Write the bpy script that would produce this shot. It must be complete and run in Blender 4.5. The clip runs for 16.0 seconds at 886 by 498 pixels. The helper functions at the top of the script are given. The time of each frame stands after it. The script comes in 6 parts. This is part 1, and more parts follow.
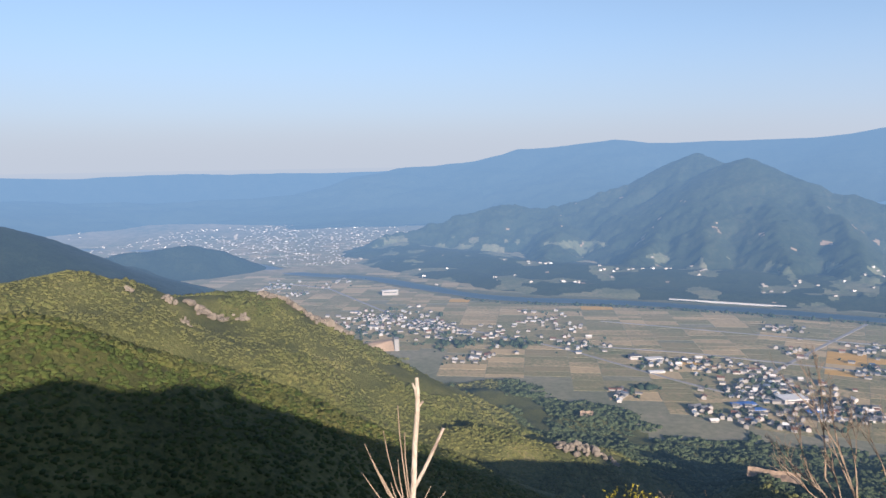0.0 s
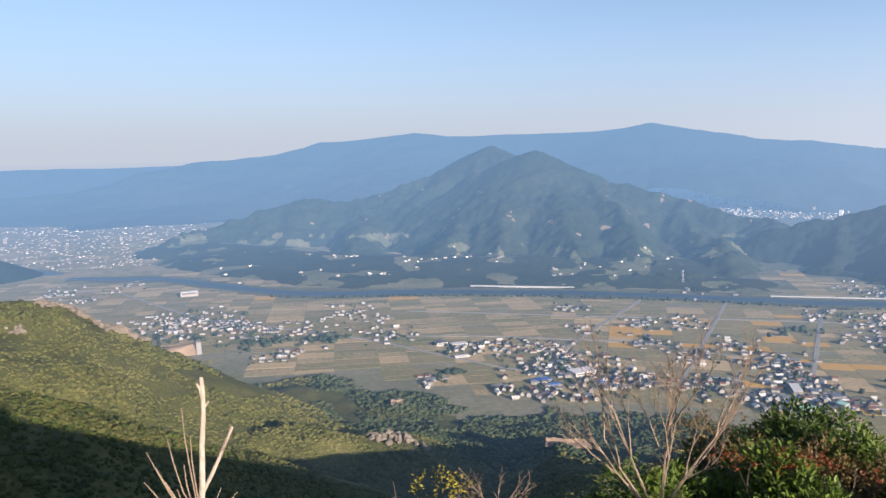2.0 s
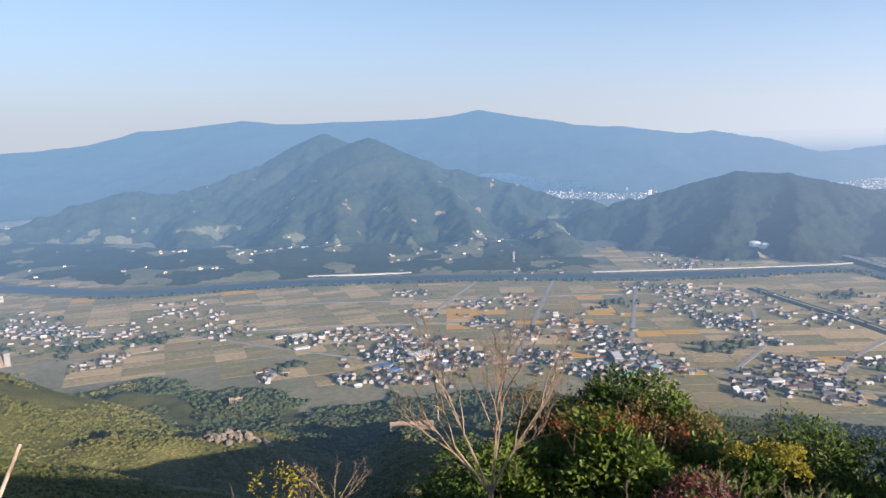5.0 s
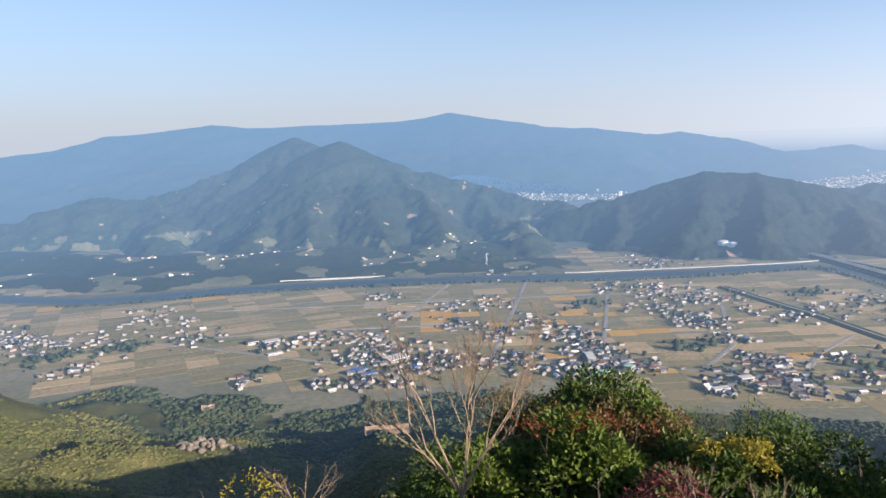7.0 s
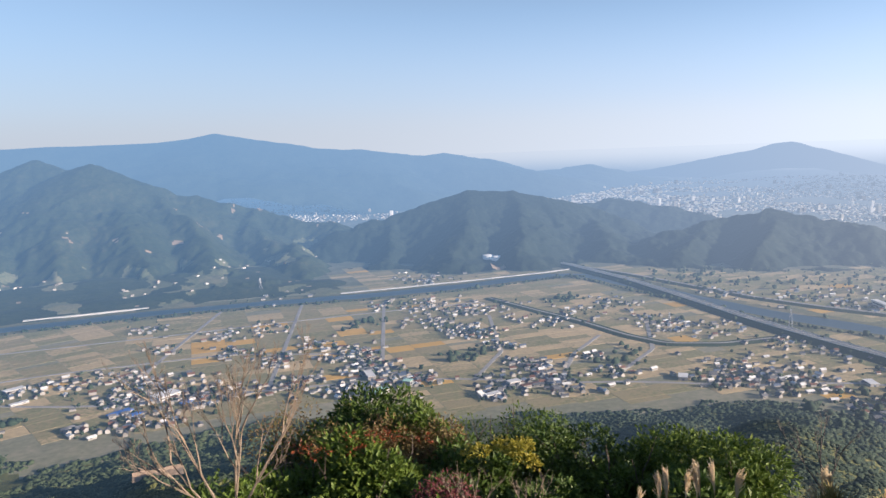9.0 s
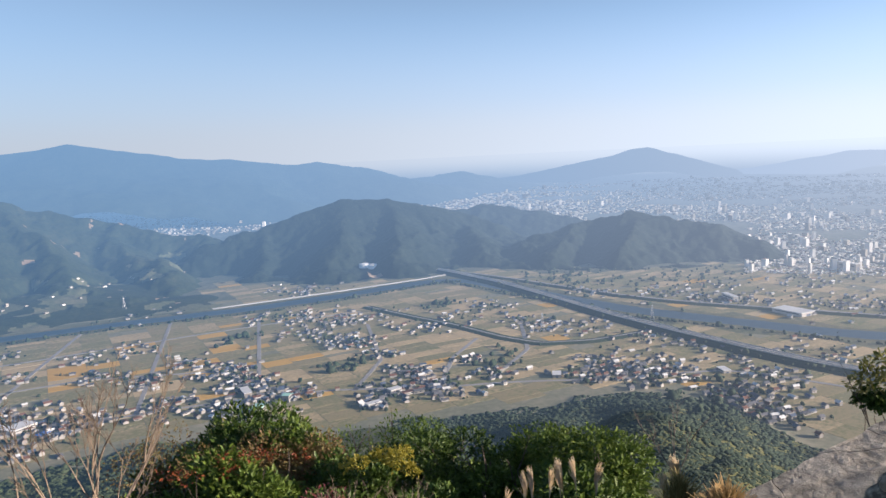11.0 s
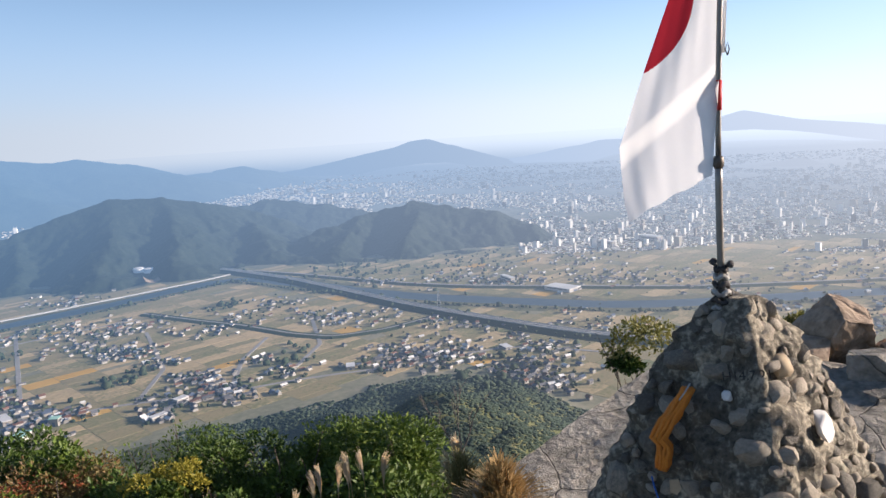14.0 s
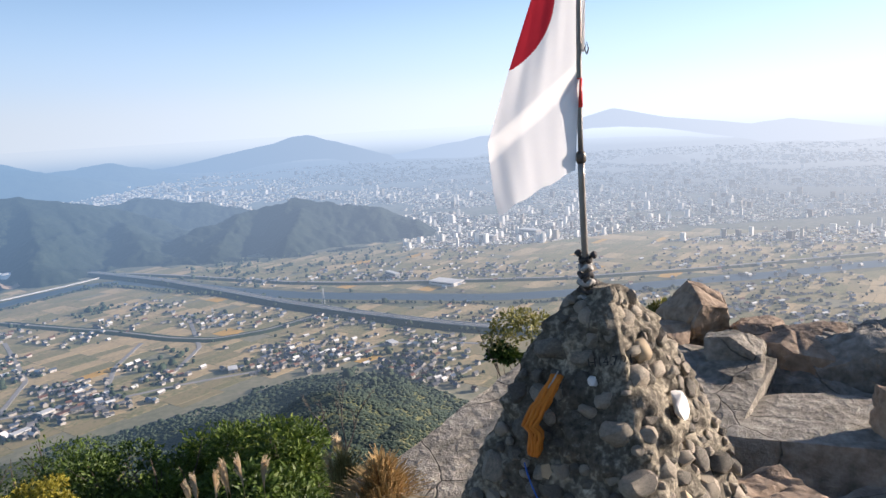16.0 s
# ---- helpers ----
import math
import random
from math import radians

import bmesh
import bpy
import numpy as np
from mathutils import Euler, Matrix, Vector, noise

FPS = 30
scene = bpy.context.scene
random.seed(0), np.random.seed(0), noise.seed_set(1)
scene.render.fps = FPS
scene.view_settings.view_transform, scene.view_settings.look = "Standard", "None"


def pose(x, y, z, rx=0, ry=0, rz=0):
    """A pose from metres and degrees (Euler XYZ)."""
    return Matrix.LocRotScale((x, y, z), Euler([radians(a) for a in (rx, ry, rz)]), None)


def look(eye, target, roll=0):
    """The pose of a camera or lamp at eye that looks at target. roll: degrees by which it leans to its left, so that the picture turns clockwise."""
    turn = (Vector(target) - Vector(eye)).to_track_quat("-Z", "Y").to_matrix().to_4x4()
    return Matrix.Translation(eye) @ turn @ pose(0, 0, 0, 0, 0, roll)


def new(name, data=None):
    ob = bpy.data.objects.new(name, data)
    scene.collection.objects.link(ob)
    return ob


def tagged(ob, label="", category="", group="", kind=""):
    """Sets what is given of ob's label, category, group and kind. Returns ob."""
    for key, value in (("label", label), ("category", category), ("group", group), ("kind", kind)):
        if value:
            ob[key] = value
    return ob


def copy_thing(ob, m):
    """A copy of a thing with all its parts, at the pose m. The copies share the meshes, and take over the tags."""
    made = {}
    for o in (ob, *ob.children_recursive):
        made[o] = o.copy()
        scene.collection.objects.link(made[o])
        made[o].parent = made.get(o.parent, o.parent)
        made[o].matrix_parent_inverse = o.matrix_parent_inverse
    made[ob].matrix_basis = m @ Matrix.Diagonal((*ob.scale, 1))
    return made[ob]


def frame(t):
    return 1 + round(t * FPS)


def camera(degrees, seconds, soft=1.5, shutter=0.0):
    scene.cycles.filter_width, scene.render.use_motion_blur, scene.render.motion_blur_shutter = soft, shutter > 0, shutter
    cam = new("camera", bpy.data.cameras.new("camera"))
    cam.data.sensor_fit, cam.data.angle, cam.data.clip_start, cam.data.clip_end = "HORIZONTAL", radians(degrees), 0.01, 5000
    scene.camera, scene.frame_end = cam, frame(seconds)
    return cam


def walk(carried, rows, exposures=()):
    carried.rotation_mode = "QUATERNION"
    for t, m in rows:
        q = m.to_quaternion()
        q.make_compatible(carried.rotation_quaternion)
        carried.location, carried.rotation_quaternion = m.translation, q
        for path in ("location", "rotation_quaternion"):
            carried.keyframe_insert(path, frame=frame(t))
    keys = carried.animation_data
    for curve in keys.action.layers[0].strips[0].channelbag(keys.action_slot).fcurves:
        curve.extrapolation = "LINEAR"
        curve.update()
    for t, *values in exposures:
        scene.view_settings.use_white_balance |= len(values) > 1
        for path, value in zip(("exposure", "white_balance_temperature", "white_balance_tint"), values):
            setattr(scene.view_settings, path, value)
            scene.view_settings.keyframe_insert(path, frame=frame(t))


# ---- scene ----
cam = camera(61.6, 16.0)
EYE = 410.0  # the summit stands 410 m over the valley floor, which is z = 0
# seconds, metres from the first eye (x, y, z), yaw, pitch, roll
ROWS = [
    (0.0, 0.000, 0.000, 0.000, 0.00, -6.71, 0.90),
    (0.5, 0.026, -0.021, 0.003, -4.11, -6.89, 0.97),
    (1.0, 0.044, -0.026, -0.002, -8.53, -7.03, 1.12),
    (1.5, 0.059, -0.026, -0.009, -11.90, -7.28, 1.21),
    (2.0, 0.080, -0.025, -0.016, -15.05, -7.49, 1.15),
    (2.5, 0.092, -0.026, -0.019, -17.93, -7.79, 1.30),
    (3.0, 0.119, -0.037, -0.022, -20.63, -8.06, 1.25),
    (3.5, 0.154, -0.032, -0.026, -23.49, -8.39, 1.28),
    (4.0, 0.171, -0.030, -0.029, -26.18, -8.63, 1.46),
    (6.5, 0.194, -0.066, -0.024, -28.59, -8.74, 1.86),
    (7.0, 0.213, -0.083, -0.026, -29.94, -8.60, 2.07),
    (7.5, 0.251, -0.111, -0.029, -33.78, -8.25, 2.09),
    (8.0, 0.277, -0.123, -0.036, -38.70, -8.31, 2.10),
    (8.5, 0.301, -0.136, -0.038, -43.30, -8.35, 1.94),
    (9.0, 0.318, -0.155, -0.037, -47.36, -7.62, 2.16),
    (9.5, 0.330, -0.179, -0.035, -50.95, -7.48, 2.50),
    (12.0, 0.403, -0.283, 0.007, -61.74, -7.53, 2.83),
    (12.5, 0.421, -0.296, -0.001, -65.36, -7.75, 3.02),
    (13.0, 0.416, -0.301, 0.000, -68.52, -7.92, 3.41),
    (13.5, 0.419, -0.309, -0.002, -71.24, -8.17, 3.59),
    (14.0, 0.429, -0.316, -0.005, -73.61, -8.85, 3.47),
    (14.5, 0.430, -0.324, -0.002, -75.88, -9.17, 3.31),
    (15.0, 0.438, -0.334, -0.005, -77.82, -9.38, 3.08),
    (15.5, 0.447, -0.345, -0.010, -80.03, -9.53, 2.95),
    (16.0, 0.446, -0.358, -0.010, -82.60, -9.67, 3.23),
]
walk(cam, [(t, pose(x, y, EYE + z, 90 + pitch, roll, yaw)) for t, x, y, z, yaw, pitch, roll in ROWS],
     exposures=((0.0, 0.88, 6250, 20), (4.0, 0.95, 6400, 20), (7.0, 0.95, 6400, 19), (9.5, 0.88, 6300, 19), (12.0, 0.83, 6200, 18), (16.0, 0.97, 6250, 18)))

# ---- sky and sun ----
SUN_AZ, SUN_EL = 160.0, 15.5  # degrees clockwise from +y, degrees over the horizon
world = bpy.data.worlds.new("world")
scene.world = world
world.use_nodes = True
wn = world.node_tree.nodes
sky = wn.new("ShaderNodeTexSky")
sky.sky_type, sky.sun_disc = "NISHITA", False
sky.sun_elevation, sky.sun_rotation = radians(SUN_EL), radians(SUN_AZ)
sky.altitude, sky.air_density, sky.dust_density, sky.ozone_density = 400, 1.0, 0.7, 1.8
wl = world.node_tree.links
wl.new(sky.outputs[0], wn["Background"].inputs[0])
wn["Background"].inputs[1].default_value = 0.076
# the hazy air all round the horizon: pale below, bluer above, brighter towards the sun
HAZE = 0.53
way, split_way, veil, tint, sunward, glow = (wn.new(k) for k in ("ShaderNodeTexCoord", "ShaderNodeSeparateXYZ", "ShaderNodeMapRange", "ShaderNodeMapRange", "ShaderNodeVectorMath", "ShaderNodeMapRange"))
hue, haze, sky_mix = wn.new("ShaderNodeMix"), wn.new("ShaderNodeBackground"), wn.new("ShaderNodeMixShader")
veil.interpolation_type, hue.data_type, sunward.operation = "SMOOTHSTEP", "RGBA", "DOT_PRODUCT"
veil.inputs["From Min"].default_value, veil.inputs["From Max"].default_value = -0.004, 0.29
veil.inputs["To Min"].default_value, veil.inputs["To Max"].default_value = 0.9, 0.0
tint.inputs["From Min"].default_value, tint.inputs["From Max"].default_value = 0.0, 0.17
hue.inputs[6].default_value, hue.inputs[7].default_value = (0.55, 0.63, 0.68, 1), (0.365, 0.60, 0.92, 1)
sunward.inputs[1].default_value = (math.sin(radians(SUN_AZ)), math.cos(radians(SUN_AZ)), 0)
glow.interpolation_type = "SMOOTHSTEP"
glow.inputs["From Min"].default_value, glow.inputs["From Max"].default_value = -0.85, 0.95
glow.inputs["To Min"].default_value, glow.inputs["To Max"].default_value = HAZE, HAZE * 1.9
for a, b in ((way.outputs["Generated"], split_way.inputs[0]), (way.outputs["Generated"], sunward.inputs[0]), (split_way.outputs["Z"], veil.inputs["Value"]), (split_way.outputs["Z"], tint.inputs["Value"]),
             (tint.outputs["Result"], hue.inputs[0]), (hue.outputs[2], haze.inputs["Color"]), (sunward.outputs["Value"], glow.inputs["Value"]), (glow.outputs["Result"], haze.inputs["Strength"]),
             (veil.outputs["Result"], sky_mix.inputs[0]), (wn["Background"].outputs[0], sky_mix.inputs[1]), (haze.outputs[0], sky_mix.inputs[2]), (sky_mix.outputs[0], wn["World Output"].inputs["Surface"])):
    wl.new(a, b)
sun = new("sun", bpy.data.lights.new("sun", "SUN"))
sun.data.energy, sun.data.angle, sun.data.color = 5.0, radians(0.6), (1.0, 0.86, 0.68)
a, e = radians(SUN_AZ), radians(SUN_EL)
sun_way = Vector((math.sin(a) * math.cos(e), math.cos(a) * math.cos(e), math.sin(e)))
sun.matrix_world = look(sun_way * 50 + Vector((0, 0, EYE)), (0, 0, EYE))

# ---- materials ----
def link(tree, a, b):
    tree.links.new(a, b)


def painted_haze():
    """Share and colour of the haze painted into materials as emission: more with the distance, paler towards the sun.
    """
    g = bpy.data.node_groups.new("painted_haze", "ShaderNodeTree")
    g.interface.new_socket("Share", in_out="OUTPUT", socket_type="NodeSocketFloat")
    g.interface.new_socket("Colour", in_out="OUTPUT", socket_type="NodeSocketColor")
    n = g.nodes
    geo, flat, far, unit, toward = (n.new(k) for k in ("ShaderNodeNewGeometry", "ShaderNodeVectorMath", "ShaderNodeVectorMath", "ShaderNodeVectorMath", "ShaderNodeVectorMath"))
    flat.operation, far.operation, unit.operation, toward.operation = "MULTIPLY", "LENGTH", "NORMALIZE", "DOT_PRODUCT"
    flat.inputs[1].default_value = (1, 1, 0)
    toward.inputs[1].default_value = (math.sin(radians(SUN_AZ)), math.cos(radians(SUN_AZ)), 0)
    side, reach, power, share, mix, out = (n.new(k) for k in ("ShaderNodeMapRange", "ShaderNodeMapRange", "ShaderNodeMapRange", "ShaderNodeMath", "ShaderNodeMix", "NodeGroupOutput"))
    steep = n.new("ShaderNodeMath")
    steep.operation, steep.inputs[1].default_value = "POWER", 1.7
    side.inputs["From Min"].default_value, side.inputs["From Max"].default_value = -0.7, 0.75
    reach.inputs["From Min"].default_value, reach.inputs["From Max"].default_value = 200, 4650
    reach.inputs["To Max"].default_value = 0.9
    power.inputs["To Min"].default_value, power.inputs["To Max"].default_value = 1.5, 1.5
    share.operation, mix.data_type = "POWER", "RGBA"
    mix.inputs["A"].default_value, mix.inputs["B"].default_value = (*HAZE_BLUE, 1), (*HAZE_PALE, 1)
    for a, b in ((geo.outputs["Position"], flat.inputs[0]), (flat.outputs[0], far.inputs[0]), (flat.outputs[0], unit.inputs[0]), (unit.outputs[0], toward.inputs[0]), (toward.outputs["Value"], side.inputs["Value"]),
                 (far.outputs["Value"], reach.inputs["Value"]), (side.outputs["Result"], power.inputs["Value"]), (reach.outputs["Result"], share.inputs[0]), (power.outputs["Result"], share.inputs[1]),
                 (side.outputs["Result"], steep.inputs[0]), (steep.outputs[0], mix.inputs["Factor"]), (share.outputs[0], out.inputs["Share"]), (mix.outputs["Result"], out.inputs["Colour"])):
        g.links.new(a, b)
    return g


# painted haze colours: away from the sun, towards the sun
HAZE_BLUE, HAZE_PALE = (0.13, 0.24, 0.37), (0.48, 0.515, 0.54)
HAZE_NODES = painted_haze()


def material(name, stops, rough=0.85, coarse=0.02, fine=0.4, bump=0.3, bump_dist=0.3, far=False, island=0.0,
             objrand=0.0, metal=0.0, spec=0.3, detail=6.0, translucent=0.0, squeeze=None):
    """A procedural surface: colours mixed by noise at two sizes (per metre), fine relief, and variation from piece to
    piece.
    far: strength of the haze painted over the surface as emission, from 200 m outwards."""
    m = bpy.data.materials.new(name)
    m.use_nodes = True
    t = m.node_tree
    n = t.nodes
    b = n["Principled BSDF"]
    b.inputs["Roughness"].default_value = rough
    b.inputs["Metallic"].default_value = metal
    b.inputs["Specular IOR Level"].default_value = spec
    geo = n.new("ShaderNodeNewGeometry")
    where = geo.outputs["Position"]
    if objrand or squeeze:
        tc = n.new("ShaderNodeTexCoord")
        where = tc.outputs["Object"]
    if squeeze:
        mp = n.new("ShaderNodeMapping")
        mp.inputs["Scale"].default_value = squeeze
        link(t, where, mp.inputs["Vector"])
        where = mp.outputs["Vector"]
    big, small = n.new("ShaderNodeTexNoise"), n.new("ShaderNodeTexNoise")
    for node, s in ((big, coarse), (small, fine)):
        link(t, where, node.inputs["Vector"])
        node.inputs["Scale"].default_value = s
        node.inputs["Detail"].default_value = detail
        node.inputs["Roughness"].default_value = 0.62
    mix = n.new("ShaderNodeMath")
    mix.operation = "MULTIPLY_ADD"
    link(t, small.outputs["Fac"], mix.inputs[0])
    mix.inputs[1].default_value = 0.5
    half = n.new("ShaderNodeMath")
    half.operation = "MULTIPLY_ADD"
    link(t, big.outputs["Fac"], half.inputs[0])
    half.inputs[1].default_value = 0.5
    half.inputs[2].default_value = 0.0
    link(t, half.outputs[0], mix.inputs[2])
    fac = mix.outputs[0]
    stretch = n.new("ShaderNodeMapRange")
    stretch.inputs["From Min"].default_value, stretch.inputs["From Max"].default_value = 0.32, 0.68
    link(t, fac, stretch.inputs["Value"])
    fac = stretch.outputs["Result"]
    for amount, source in ((island, geo.outputs["Random Per Island"]), (objrand, None)):
        if not amount:
            continue
        if source is None:
            info = n.new("ShaderNodeObjectInfo")
            source = info.outputs["Random"]
        blend = n.new("ShaderNodeMix")
        blend.data_type = "FLOAT"
        blend.inputs["Factor"].default_value = amount
        link(t, fac, blend.inputs["A"])
        link(t, source, blend.inputs["B"])
        fac = blend.outputs["Result"]
    ramp = n.new("ShaderNodeValToRGB")
    cr = ramp.color_ramp
    while len(cr.elements) < len(stops):
        cr.elements.new(0.5)
    for i, c in enumerate(stops):
        cr.elements[i].position = i / max(1, len(stops) - 1)
        cr.elements[i].color = (*c, 1)
    link(t, fac, ramp.inputs["Fac"])
    link(t, ramp.outputs["Color"], b.inputs["Base Color"])
    if bump:
        bn = n.new("ShaderNodeBump")
        bn.inputs["Strength"].default_value = bump
        bn.inputs["Distance"].default_value = bump_dist
        link(t, small.outputs["Fac"], bn.inputs["Height"])
        link(t, bn.outputs["Normal"], b.inputs["Normal"])
    surface = b.outputs[0]
    if translucent:
        tr = n.new("ShaderNodeBsdfTranslucent")
        link(t, ramp.outputs["Color"], tr.inputs["Color"])
        mx = n.new("ShaderNodeMixShader")
        mx.inputs[0].default_value = translucent
        link(t, surface, mx.inputs[1])
        link(t, tr.outputs[0], mx.inputs[2])
        surface = mx.outputs[0]
    # haze painted in: an emission mixed over the surface by distance
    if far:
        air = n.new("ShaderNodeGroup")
        air.node_tree = HAZE_NODES
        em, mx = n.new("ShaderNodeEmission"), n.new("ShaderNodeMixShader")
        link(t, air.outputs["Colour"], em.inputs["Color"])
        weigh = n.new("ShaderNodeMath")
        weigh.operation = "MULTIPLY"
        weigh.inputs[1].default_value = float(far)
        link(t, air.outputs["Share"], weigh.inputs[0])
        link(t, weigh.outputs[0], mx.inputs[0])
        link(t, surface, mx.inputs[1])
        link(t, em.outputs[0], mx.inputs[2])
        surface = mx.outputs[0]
    link(t, surface, n["Material Output"].inputs["Surface"])
    return m


